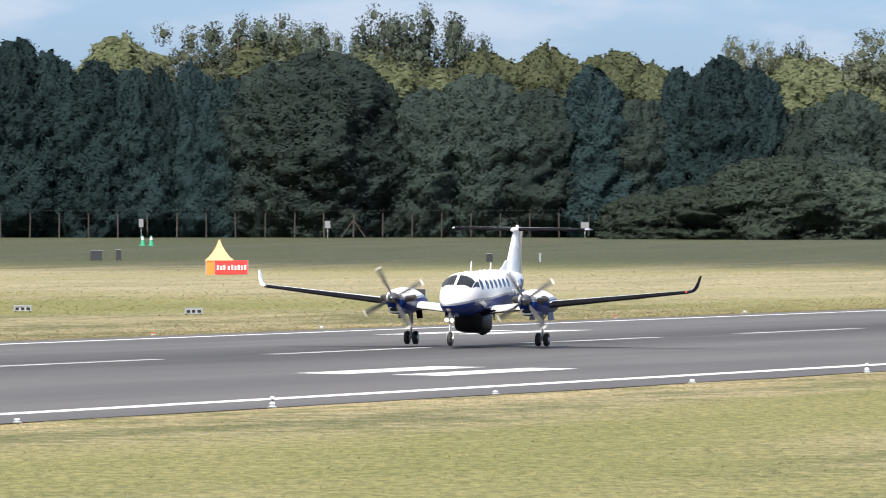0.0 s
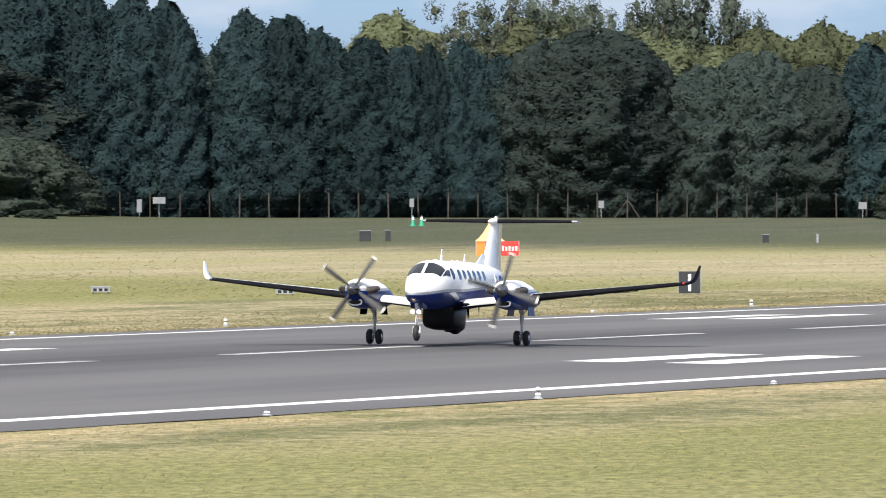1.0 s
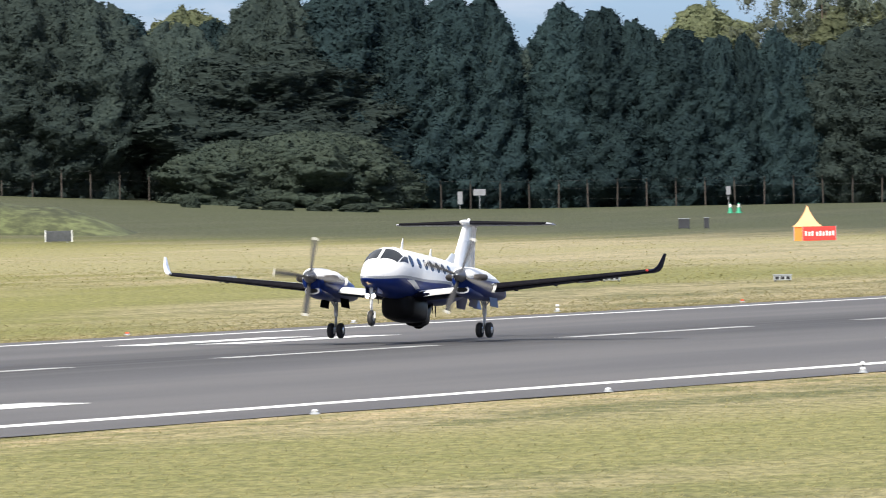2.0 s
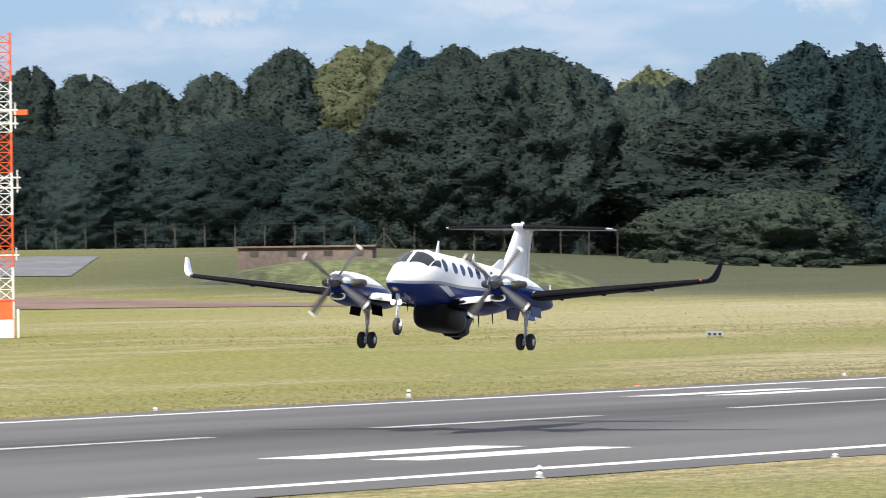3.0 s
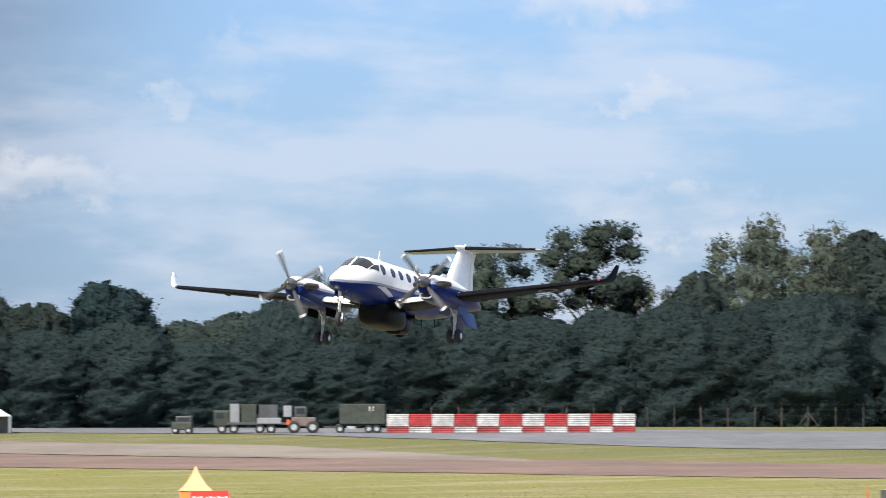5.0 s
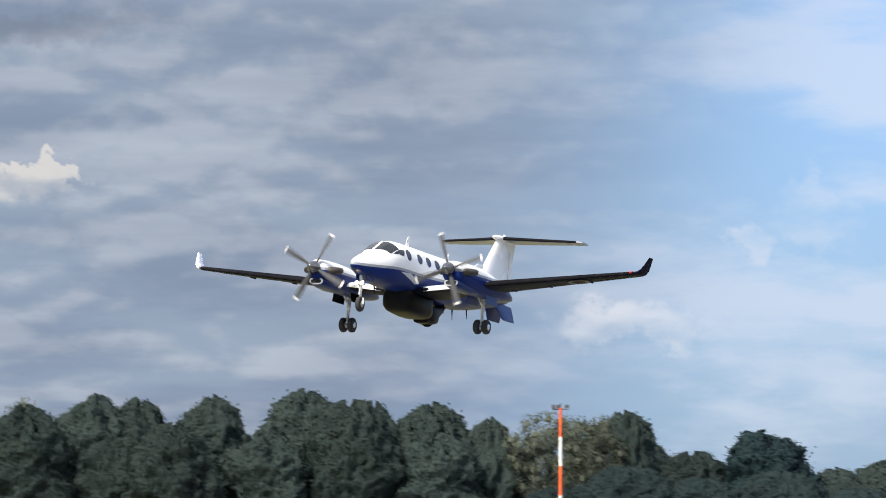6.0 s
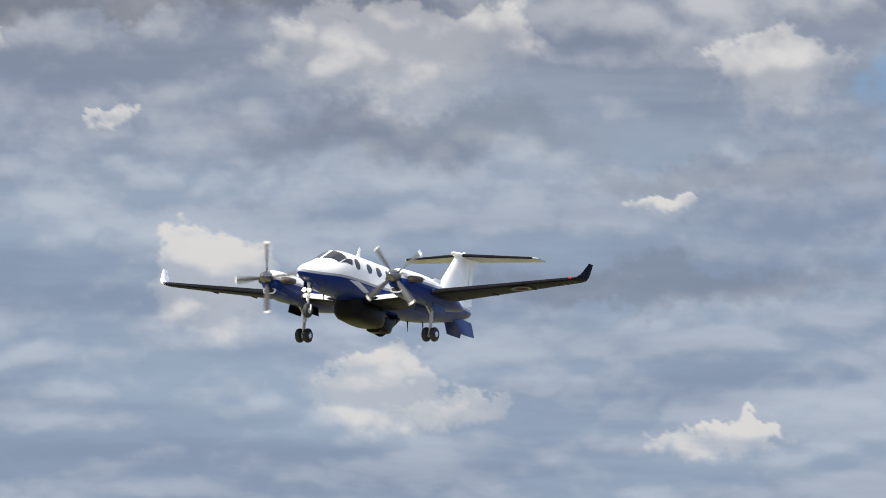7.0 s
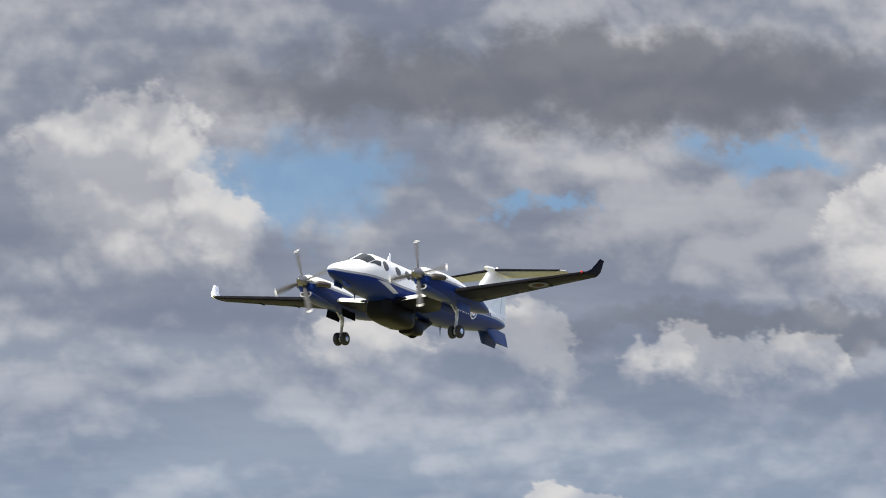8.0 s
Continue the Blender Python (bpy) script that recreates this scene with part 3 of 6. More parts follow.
TREES_BACK35 = [("a", -195.8, 983, 26.2, 8.6), ("a", -188.0, 985, 25.2, 8.6), ("b", -181.5, 986, 24.2, 13.2), ("a", -173.6, 987, 24.2, 7.3), ("b", -165.2, 989, 21.0, 8.0), ("b", -158.6, 990, 20.1, 8.6), ("b", -152.1, 991, 19.6, 8.6), ("b", -144.9, 992, 20.4, 8.6), ("b", -136.0, 993, 23.2, 8.6), ("l", -127.5, 994, 22.4, 9.0), ("b", -117.9, 995, 21.8, 10.6), ("b", -109.3, 996, 23.4, 17.2), ("b", -103.4, 997, 21.3, 8.0), ("g", -95.6, 998, 18.5, 8.6), ("b", -89.0, 998, 19.9, 9.9)]
TREES_FRONT35 = [("p", -187.2, 945, 15.7, 10.8), ("p", -179.1, 946, 16.3, 12.1), ("p", -169.1, 948, 13.7, 10.8), ("p", -159.6, 949, 13.0, 10.8), ("p", -151.4, 951, 13.9, 11.5), ("p", -143.3, 952, 12.8, 11.5), ("p", -135.0, 953, 14.7, 12.1), ("p", -126.8, 954, 13.4, 11.5), ("p", -118.6, 955, 14.1, 12.1), ("p", -110.4, 956, 15.6, 12.8), ("p", -101.5, 957, 13.3, 11.5), ("p", -93.3, 958, 12.4, 12.1)]
TREES_BACK45 = [("a", -241.2, 948, 18.9, 4.7), ("a", -233.4, 950, 19.7, 6.7), ("c", -228.2, 951, 19.2, 6.0), ("o", -221.4, 953, 21.9, 8.7), ("o", -209.7, 955, 24.6, 11.4), ("g", -203.0, 956, 17.5, 4.7), ("b", -197.1, 957, 18.6, 8.7), ("a", -189.8, 958, 20.4, 8.0), ("a", -182.2, 960, 21.0, 5.8)]
TREES_FRONT45 = [("p", -231.3, 909, 10.7, 9.7), ("p", -223.7, 911, 12.6, 10.3), ("p", -215.6, 913, 13.9, 10.9), ("p", -208.0, 914, 13.3, 10.9), ("p", -200.4, 916, 14.0, 10.9), ("p", -192.9, 917, 14.9, 10.9), ("p", -185.3, 919, 14.0, 10.9), ("p", -177.7, 920, 15.9, 10.9)]
TREES_BACK52 = [("g", -283.4, 912, 19.6, 8.7), ("b", -277.3, 914, 19.8, 8.7), ("b", -269.2, 916, 14.6, 8.0), ("c", -260.5, 918, 16.8, 10.0), ("b", -252.4, 920, 12.8, 8.7), ("b", -245.8, 922, 13.5, 8.7), ("b", -238.0, 923, 12.8, 9.4)]
TREES_FRONT52 = [("p", -274.7, 873, 10.3, 9.7), ("p", -266.6, 875, 12.8, 10.9), ("p", -257.9, 877, 11.5, 10.3), ("p", -249.2, 880, 12.2, 10.9), ("p", -240.4, 882, 10.2, 10.3), ("p", -232.9, 884, 11.2, 10.9), ("p", -225.4, 885, 10.2, 9.7)]
TREES_BACK63 = [("b", -364.0, 857, 18.4, 6.8), ("b", -356.4, 859, 18.7, 7.4), ("b", -350.9, 861, 19.9, 6.8), ("b", -344.9, 863, 20.4, 10.1), ("a", -336.6, 866, 20.8, 6.1), ("b", -330.1, 868, 21.2, 8.8), ("b", -324.7, 870, 21.0, 7.4), ("b", -316.6, 872, 21.3, 8.1), ("b", -305.8, 876, 22.0, 10.1), ("b", -298.2, 878, 20.3, 5.4), ("b", -292.0, 880, 20.4, 9.4), ("b", -285.2, 882, 18.6, 6.1), ("g", -281.0, 883, 18.4, 5.4), ("g", -273.8, 885, 18.5, 7.4), ("b", -268.9, 886, 18.8, 4.0), ("b", -372.2, 854, 18.1, 9.4)]
for row in (TREES_FRONT0, TREES_BUSH0, TREES_BACK0, TREES_FRONT2, TREES_LIME2, TREES_BUSH2, TREES_BACK35, TREES_FRONT35, TREES_BACK45, TREES_FRONT45, TREES_BACK52, TREES_FRONT52, TREES_BACK63):
    for kind, x, y, high, wide in row:
        spread = {"u": 1.25, "a": 1.45, "g": 1.4, "c": 1.75, "l": 1.6}.get(kind, 1.4)
        tree(kind, x, y, high * {"a": 1.04, "g": 1.05, "l": 1.0, "b": 0.965, "p": 0.965}.get(kind, 1.0), wide * spread)
for k in range(15):
    tree("b" if k % 2 else "c", -116 + 5.0 * k, 946 + rng.uniform(-3, 5), 20.0 + rng.uniform(-2, 2) - (1.5 if k > 9 else 0), 11.0)
# lower trees that close the wood's foot
for k in range(34):
    tree("b" if k % 3 else "c", -112 + 5.2 * k + rng.uniform(-1.5, 1.5), 944 + rng.uniform(-4, 6), 11.5 + rng.uniform(-2, 3), 9.5, 0.5)
for k in range(26):
    f = k / 25
    tree("p" if k % 2 else "b", -92 - 215 * f + rng.uniform(-2, 2), 972 - 85 * f + rng.uniform(-5, 5), 12.5 + rng.uniform(-3, 3), 11.0, 0.7)
for k in range(9):
    tree("b", -290 - 9 * k, 872 - 3.0 * k + rng.uniform(-4, 4), 17 + rng.uniform(-3, 3), 12.0)
for k in range(20):
    tree("u", -112 + 9.0 * k + rng.uniform(-2, 2), 955 + rng.uniform(-3, 3), 7.0 + rng.uniform(-1, 2), 15.0, 0.4)
for k in range(26):
    f = k / 25
    tree("u", -95 - 275 * f, 990 - 105 * f, 8.0 + rng.uniform(-1, 2), 17.0, 0.4)
for x, y, high, wide in ((-82.0, 868, 1.3, 1.7), (-73.5, 868, 0.9, 3.0), (-69.5, 869, 0.7, 2.4), (-65.5, 868, 0.9, 3.6), (-76.5, 870, 0.6, 2.0)):
    tagged(tree("u", x, y, high, wide, 0.4), "low scrubby weed clump in the far grass", "bush", "weed clumps")
for ob, m in PROTO.values():
    ob.matrix_basis = m

# ------------------------------------------------------------ airfield things
ORANGE = material("signal_orange", (0.72, 0.115, 0.030), 0.55, grain=0.08, scale=3.0, spots=0.12)
CHALK = material("signal_white", (0.78, 0.78, 0.76), 0.55, grain=0.06, scale=3.0, spots=0.12)
BLACK = material("sign_black", (0.022, 0.024, 0.030), 0.6, grain=0.2, scale=4.0)
GREY = material("grey_steel", (0.30, 0.32, 0.34), 0.5, grain=0.12, scale=5.0)
DARK = material("dark_steel", (0.055, 0.06, 0.065), 0.55, grain=0.2, scale=5.0)
OLIVE = material("army_green", (0.035, 0.045, 0.034), 0.6, grain=0.15, scale=2.0, spots=0.2)
POST = material("concrete_post", (0.055, 0.047, 0.041), 0.9, grain=0.2, scale=4.0, vary=0.25)
WIRE = material("fence_wire", (0.05, 0.052, 0.054), 0.8)
TENT_ORANGE = material("tent_orange", (0.85, 0.22, 0.035), 0.7, grain=0.06, scale=2.0)
TENT_PALE = material("tent_roof", (0.85, 0.43, 0.20), 0.7, grain=0.06, scale=2.0)
BANNER = material("banner_red", (0.62, 0.035, 0.030), 0.6, grain=0.06, scale=2.0)
CANVAS = material("white_canvas", (0.78, 0.79, 0.80), 0.7, grain=0.05, scale=1.0)
LENS = material("lamp_lens", (0.75, 0.76, 0.76), 0.15, grain=0.05, coat=0.6)
LAMP_RED = material("orange_lens", (0.75, 0.10, 0.025), 0.25, grain=0.05, coat=0.5)
EARTH = material("red_earth", (0.165, 0.108, 0.085), 0.95, grain=0.2, scale=0.6, bump=0.05)
SAND = material("pale_gravel", (0.200, 0.165, 0.136), 0.95, grain=0.15, scale=0.5, bump=0.03)
TARMAC = material("old_tarmac", (0.145, 0.148, 0.162), 0.9, grain=0.15, scale=0.5, spots=0.15)
TURF = material("mound_turf", (0.085, 0.098, 0.040), 0.95, grain=0.35, scale=0.9, bump=0.12, spots=0.35)
GREEN_PLASTIC = material("green_plastic", (0.03, 0.30, 0.17), 0.5, grain=0.08)
GLASS_DARK = material("vehicle_glass", (0.02, 0.025, 0.03), 0.12, grain=0.05)


def spot(x, y, turn=0.0):
    return Matrix.Translation((x, y, ground_z(x, y))) @ Matrix.Rotation(radians(turn), 4, "Z")


def terrain_strip(name, label, near, far, mat, lift=0.05, n=70):
    """A worn strip that follows the ground between two edge lines of (x, y), given from right to left."""
    def along(line, f):
        xs = [-p[0] for p in line]
        x = xs[0] + (xs[-1] - xs[0]) * f
        return -x, float(np.interp(x, xs, [p[1] for p in line]))
    V, F, c = [], [], 7
    for i in range(n):
        a, b = along(near, i / (n - 1)), along(far, i / (n - 1))
        for k in range(c):
            g = k / (c - 1)
            x, y = a[0] + (b[0] - a[0]) * g, a[1] + (b[1] - a[1]) * g
            if k in (0, c - 1):
                y += 2.2 * noise.noise(Vector((x * 0.12, y * 0.02, 1.0)))
            V.append((x, y, ground_z(x, y) + lift))
    for i in range(n - 1):
        for k in range(c - 1):
            a = i * c + k
            F.append((a, a + 1, a + c + 1, a + c)[::-1])
    tagged(part(name, mesh(V, F, 60), mat), label, "road", kind="structure")


terrain_strip("dirt_track", "reddish bare earth track across the grass", [(-82, 652), (-123, 634), (-184, 672), (-330, 745)], [(-84, 658), (-135, 705), (-166, 722), (-200, 728), (-340, 800)], EARTH)
terrain_strip("gravel_road", "pale gravel road beside the earth track", [(-168, 716), (-200, 731), (-345, 800)], [(-172, 726), (-206, 776), (-350, 850)], SAND, 0.06)
terrain_strip("service_road", "grey tarmac service road before the wood", [(-125.5, 762), (-160, 766), (-224, 832), (-350, 860)], [(-134.5, 838), (-180, 855), (-245, 878), (-360, 895)], TARMAC, 0.06)


def numeral(body, size, mat, parent, m):
    words = bpy.data.curves.new("numeral", "FONT")
    words.body, words.size, words.extrude, words.offset, words.align_x = body, size, 0.006, 0.012, "CENTER"
    t = new("numeral", words)
    me = bpy.data.meshes.new_from_object(t.evaluated_get(bpy.context.evaluated_depsgraph_get()))
    bpy.data.objects.remove(t)
    part("numeral", me, mat, parent, "white numeral", m)


def distance_sign(x, y, body, turn):
    s = thing("distance_sign", "black distance board with a large white %s on short legs" % {"1": "one", "2": "two"}[body], "sign", spot(x, y, turn), "distance boards")
    part("board", box(1.12, 0.22, 1.10, (0, 0, 0.10), 0.03), BLACK, s, "black board")
    for e in (1, -1):
        part("leg", box(0.06, 0.12, 0.16, (e * 0.4, 0, -0.03), 0.008), GREY, s)
        part("side_trim", box(0.035, 0.24, 1.12, (e * 0.565, 0, 0.09), 0.008), GREY, s)
    numeral(body, 1.25, CHALK, s, Matrix.Translation((0, -0.118, 0.20)) @ Matrix.Rotation(radians(90), 4, "X"))


distance_sign(-1.4, 461.0, "1", 3)
distance_sign(-71.6, 324.5, "2", 10)


def marker_tent(x, y, turn):
    s = thing("marker_tent", "orange pyramid-roofed tent with a red banner before it", "tent", spot(x, y, turn), "marker tents")
    V = [(-1, -1, 0), (1, -1, 0), (1, 1, 0), (-1, 1, 0), (-0.98, -0.98, 1.05), (0.98, -0.98, 1.05), (0.98, 0.98, 1.05), (-0.98, 0.98, 1.05)]
    part("walls", mesh(V, [(0, 1, 5, 4), (1, 2, 6, 5), (2, 3, 7, 6), (3, 0, 4, 7)]), TENT_ORANGE, s, "orange fabric walls")
    R = []
    for z, r in ((1.03, 1.06), (1.30, 0.74), (1.75, 0.40), (2.15, 0.17), (2.55, 0.02)):
        R.append([(-r, -r, z), (r, -r, z), (r, r, z), (-r, r, z)])
    part("roof", loft(R, 30), TENT_PALE, s, "peaked pale orange roof")
    for a, b in ((-1, -1), (1, -1), (1, 1), (-1, 1)):
        V, F = rod((a * 0.99, b * 0.99, 0), (a * 0.99, b * 0.99, 1.1), 0.03)
        part("pole", mesh(V, F, 50), GREY, s)
    ban = part("banner", box(2.45, 0.04, 1.02, (0.85, -1.25, 0.02), 0.01), BANNER, s, "red banner")
    for k in range(9):
        part("lettering_bar", box(0.13, 0.01, 0.34 - 0.05 * (k % 2), (-0.12 + 0.235 * k + (0.1 if k > 2 else 0), -1.275, 0.36), 0.002), CHALK, ban)
    for e in (-0.36, 2.06):
        V, F = rod((e, -1.25, -0.1), (e, -1.25, 1.08), 0.025)
        part("banner_post", mesh(V, F, 50), GREY, s)


marker_tent(-16.2, 645, 2)
marker_tent(-131.4, 429, 14)


def edge_light(x, y, tall, mat, label):
    s = thing("runway_light", label, "light", spot(x, y, 10) @ Matrix.Diagonal((0.5, 0.5, 0.45 if tall else 0.32, 1)), "runway edge lights")
    V, F = lathe([(0, 0.30), (0.05, 0.30), (0.09, 0.22), (0.16, 0.20), (0.20, 0.14)], 18, "z")
    part("base", fixed(mesh(V, F, 40)), GREY, s, "weathered grey base")
    V, F = lathe([(0.18, 0.10), (0.24, 0.17), (0.34, 0.16), (0.40, 0.08), (0.41, 0.02)], 16, "z")
    part("lens", fixed(mesh(V, F, 50)), mat, s, "glass lens")
    if tall:
        V, F = rod((0.02, 0, 0.35), (0.02, 0, 0.55), 0.05)
        part("stem", mesh(V, F, 50), DARK, s, "dark stem")
        V, F = lathe([(0.52, 0.06), (0.56, 0.15), (0.66, 0.16), (0.74, 0.09), (0.76, 0.02)], 16, "z")
        part("top_lens", fixed(mesh(V, F, 50)), LENS, s, "round upper lens")


for k in range(-12, 22):
    p = run_at(211 + 18.7 * k, RUN_Q + HALF + 3.4)
    edge_light(p.x, p.y, k % 3 == 1, LENS, "raised white runway light on a post" if k % 3 == 1 else "low white runway edge light")
for k in range(-6, 12):
    p = run_at(213 + 20.5 * k, RUN_Q - HALF - 5.0)
    edge_light(p.x, p.y, k % 3 == 0, LAMP_RED if k % 3 == 1 else LENS, "orange runway light on the far verge" if k % 3 == 1 else "white runway light on the far verge")


def low_box(x, y, w, h, d, mat, name, label, slots=True):
    s = thing(name, label, "equipment", spot(x, y, 4), "low field boxes" if slots else "")
    part("housing", box(w, d, h, (0, 0, 0.06), 0.03), mat, s)
    part("lid", box(w + 0.06, d + 0.06, 0.04, (0, 0, 0.06 + h), 0.012), GREY, s, "grey lid")
    if slots:
        for k in range(3):
            part("opening", box(w * 0.2, 0.012, h * 0.55, (-w * 0.3 + w * 0.3 * k, -d / 2 - 0.004, 0.06 + h * 0.2), 0.003), HOLE_DARK, s, "dark opening")
    for e in (1, -1):
        part("foot", box(0.08, d * 0.8, 0.1, (e * w * 0.4, 0, -0.02), 0.01), DARK, s)


HOLE_DARK = material("box_opening", (0.012, 0.012, 0.013), 0.8)
for x, y in ((-30.5, 446.7), (-21.4, 447.6), (-12.6, 445.2), (-41.5, 452.0)):
    low_box(x, y, 0.92, 0.26, 0.5, GREY, "lighting_housing", "low grey lighting box with dark openings in the grass")
low_box(-29.2, 750, 0.95, 0.80, 0.7, BLACK, "equipment_cabinet", "black equipment cabinet standing in the grass", False)
low_box(-27.3, 750, 0.42, 0.85, 0.5, BLACK, "equipment_cabinet", "narrow black equipment cabinet in the grass", False)
low_box(4.0, 742, 0.5, 0.62, 0.5, BLACK, "equipment_cabinet", "small black cabinet in the far grass", False)
low_box(8.2, 738, 0.16, 0.7, 0.16, GREY, "marker_post", "short grey marker post in the far grass", False)
low_box(-95.5, 472, 0.45, 0.75, 0.45, DARK, "equipment_cabinet", "small dark cabinet near the weather mast", False)


def grey_sign():
    s = thing("taxi_sign", "dark grey sign board seen from behind in the grass", "sign", spot(-77.5, 705, 6))
    part("board", box(2.1, 0.25, 0.85, (0, 0, 0.08), 0.03), DARK, s)
    for e in (1, -1):
        part("end_plate", box(0.08, 0.30, 0.92, (e * 1.06, 0, 0.05), 0.01), CHALK, s, "pale end plate")
        part("leg", box(0.07, 0.16, 0.12, (e * 0.7, 0, -0.02), 0.01), GREY, s)


grey_sign()


def cones(x, y):
    for dx in (-0.35, 0.45):
        s = thing("traffic_cone", "tall green cone with a white sleeve", "cone", spot(x + dx, y), "green cones")
        V, F = lathe([(0.0, 0.34), (0.05, 0.34), (0.06, 0.24), (0.8, 0.08), (0.98, 0.03)], 14, "z")
        part("body", fixed(mesh(V, F, 40)), GREEN_PLASTIC, s)
        V, F = lathe([(0.55, 0.150), (0.56, 0.155), (0.84, 0.085), (0.85, 0.07)], 14, "z")
        part("sleeve", fixed(mesh(V, F, 40)), CHALK, s, "white sleeve")


cones(-27.7, 834)


def fence(name, pts, spacing, high):
    f = thing(name, "boundary fence of cranked concrete posts with wires", "fence")
    V, F = joined([tube([(0, 0, -0.3), (0, 0, high)], (0.075, 0.065), 6), tube([(0, 0, high - 0.02), (0.0, -0.32, high + 0.34)], (0.06, 0.045), 6)])
    post = mesh(V, F, 40)
    V, F = joined([tube([(0, 0, -0.3), (0, 0, high)], (0.09, 0.08), 6), tube([(0, 0, high * 0.72), (-1.25, 0, 0.0)], (0.06, 0.06), 6), tube([(0, 0, high * 0.72), (1.25, 0, 0.0)], (0.06, 0.06), 6)])
    braced = mesh(V, F, 40)
    spots = []
    for (x0, y0), (x1, y1) in zip(pts, pts[1:]):
        n = int(math.hypot(x1 - x0, y1 - y0) / spacing)
        spots += [(x0 + (x1 - x0) * k / n, y0 + (y1 - y0) * k / n) for k in range(n)]
    for i, (x, y) in enumerate(spots):
        part("post", braced if i % 19 == 4 else post, POST, f, "", Matrix.Translation((x, y, ground_z(x, y))) @ Matrix.Rotation((rng.random() - 0.5) * 0.05, 4, "Y"))
    for h in (0.9, 2.0, high + 0.25):
        path = [(x, y - (0.15 if h > high else 0), ground_z(x, y) + h) for x, y in spots[::3] + spots[-1:]]
        part("wire", mesh(*tube(path, [0.005] * len(path), 4), 60), WIRE, f, "strand of wire")


fence("perimeter_fence", [(60, 908), (-102, 908)], 2.97, 2.55)
fence("wood_fence", [(-102, 908), (-175, 905), (-300, 858)], 3.1, 2.3)


BOARD = material("weathered_board", (0.20, 0.21, 0.23), 0.6, grain=0.12, scale=4.0)


def cabinet_on_fence(x, y, w, h, z, label):
    s = thing("fence_board", label, "board", Matrix.Translation((x, y, ground_z(x, y))), "boards on the fence")
    part("panel", box(w, 0.06, h, (0, 0, z), 0.01), BOARD, s)
    V, F = rod((0, 0.05, 0), (0, 0.05, z + h * 0.6), 0.03)
    part("post", mesh(V, F, 50), GREY, s)


cabinet_on_fence(-30.6, 906.5, 0.45, 0.85, 1.1, "small white notice board on the boundary fence")
cabinet_on_fence(-11.6, 906.5, 0.55, 0.75, 1.0, "square white notice board on the boundary fence")
cabinet_on_fence(-56.0, 906.5, 1.25, 0.65, 1.4, "wide pale notice board on the boundary fence")
cabinet_on_fence(-58.0, 906.6, 0.50, 1.30, 0.5, "tall white cabinet beside the boundary fence")
cabinet_on_fence(14.6, 906.5, 0.8, 0.7, 0.9, "white notice board beside a braced fence post")


def banded(s, x, y, segs, r0, r1, name="pole_section"):
    """A pole in alternating red and white lengths."""
    for i, (a, b) in enumerate(segs):
        V, F = tube([(x, y, a), (x, y, b)], (r0 + (r1 - r0) * i / len(segs), r0 + (r1 - r0) * (i + 1) / len(segs)), 12)
        part(name, mesh(V, F, 50), ORANGE if i % 2 else CHALK, s, "red section" if i % 2 else "white section")


def lattice_tower():
    s = thing("lattice_mast", "red and white lattice radio mast standing on a chequered cabin", "mast", spot(-86.6, 487.6, 10))
    half = 0.43
    bands = ((2.2, 4.2, CHALK), (4.2, 7.3, ORANGE), (7.3, 9.8, CHALK), (9.8, 12.2, ORANGE), (12.2, 15.2, CHALK), (15.2, 18.1, ORANGE))
    corners = [(half, half), (-half, half), (-half, -half), (half, -half)]
    for a, b, mat in bands:
        pcs = []
        n = max(2, round((b - a) / 0.62))
        for k in range(n):
            h0, h1 = a + (b - a) * k / n, a + (b - a) * (k + 1) / n
            for i in range(4):
                p, q = corners[i], corners[(i + 1) % 4]
                d = (p, q) if k % 2 else (q, p)
                pcs.append(rod((*d[0], h0), (*d[1], h1), 0.028, 5))
                pcs.append(rod((*p, h0), (*q, h0), 0.022, 5))
        part("bracing", mesh(*joined(pcs), 50), mat, s, "zigzag bracing")
        for c in corners:
            V, F = tube([(*c, a), (*c, b)], (0.062, 0.062), 8)
            part("upright", mesh(V, F, 50), mat, s)
    for h, w in ((12.7, 0.85), (13.5, 0.85), (8.9, 0.95), (9.5, 0.95), (4.9, 0.8)):
        V, F = joined([rod((-w, -half, h), (w, -half, h), 0.045, 6), rod((-w, half, h), (w, half, h), 0.045, 6)])
        arm = part("cross_arm", mesh(V, F, 50), CHALK, s, "white cross arm")
        for e in (-w * 0.8, w * 0.8):
            V, F = rod((e, -half, h - 0.3), (e, -half, h + 0.45), 0.035)
            part("dipole", mesh(V, F, 50), CHALK, arm)
    part("red_panel", box(0.85, 0.25, 0.32, (1.0, -0.3, 13.2), 0.03), ORANGE, s, "red aerial box")
    part("red_panel", box(0.6, 0.3, 0.45, (-0.85, -0.3, 4.65), 0.03), ORANGE, s, "red aerial box")
    for k in range(3):
        V, F = tube([(-0.5 - 0.25 * k, -0.35, 4.6), (-1.05 - 0.25 * k, -0.35, 2.1)], (0.06, 0.07), 8)
        part("stay", mesh(V, F, 50), CHALK, s, "white raking stay")
    V, F = joined([tube([(-0.38, 0, 18.1), (-0.38, 0, 18.9)], (0.07, 0.05), 8), rod((-0.38, 0, 16.0), (-0.38, 0, 18.1), 0.09)])
    part("top_mast", mesh(V, F, 50), GREY, s, "slender grey top mast")
    V, F = lathe([(18.84, 0.05), (18.9, 0.12), (19.08, 0.12), (19.14, 0.04)], 10, "z")
    part("obstruction_lamp", fixed(mesh([(v[0] - 0.38, v[1], v[2]) for v in V], F, 50)), LAMP_RED, s, "red obstruction lamp")


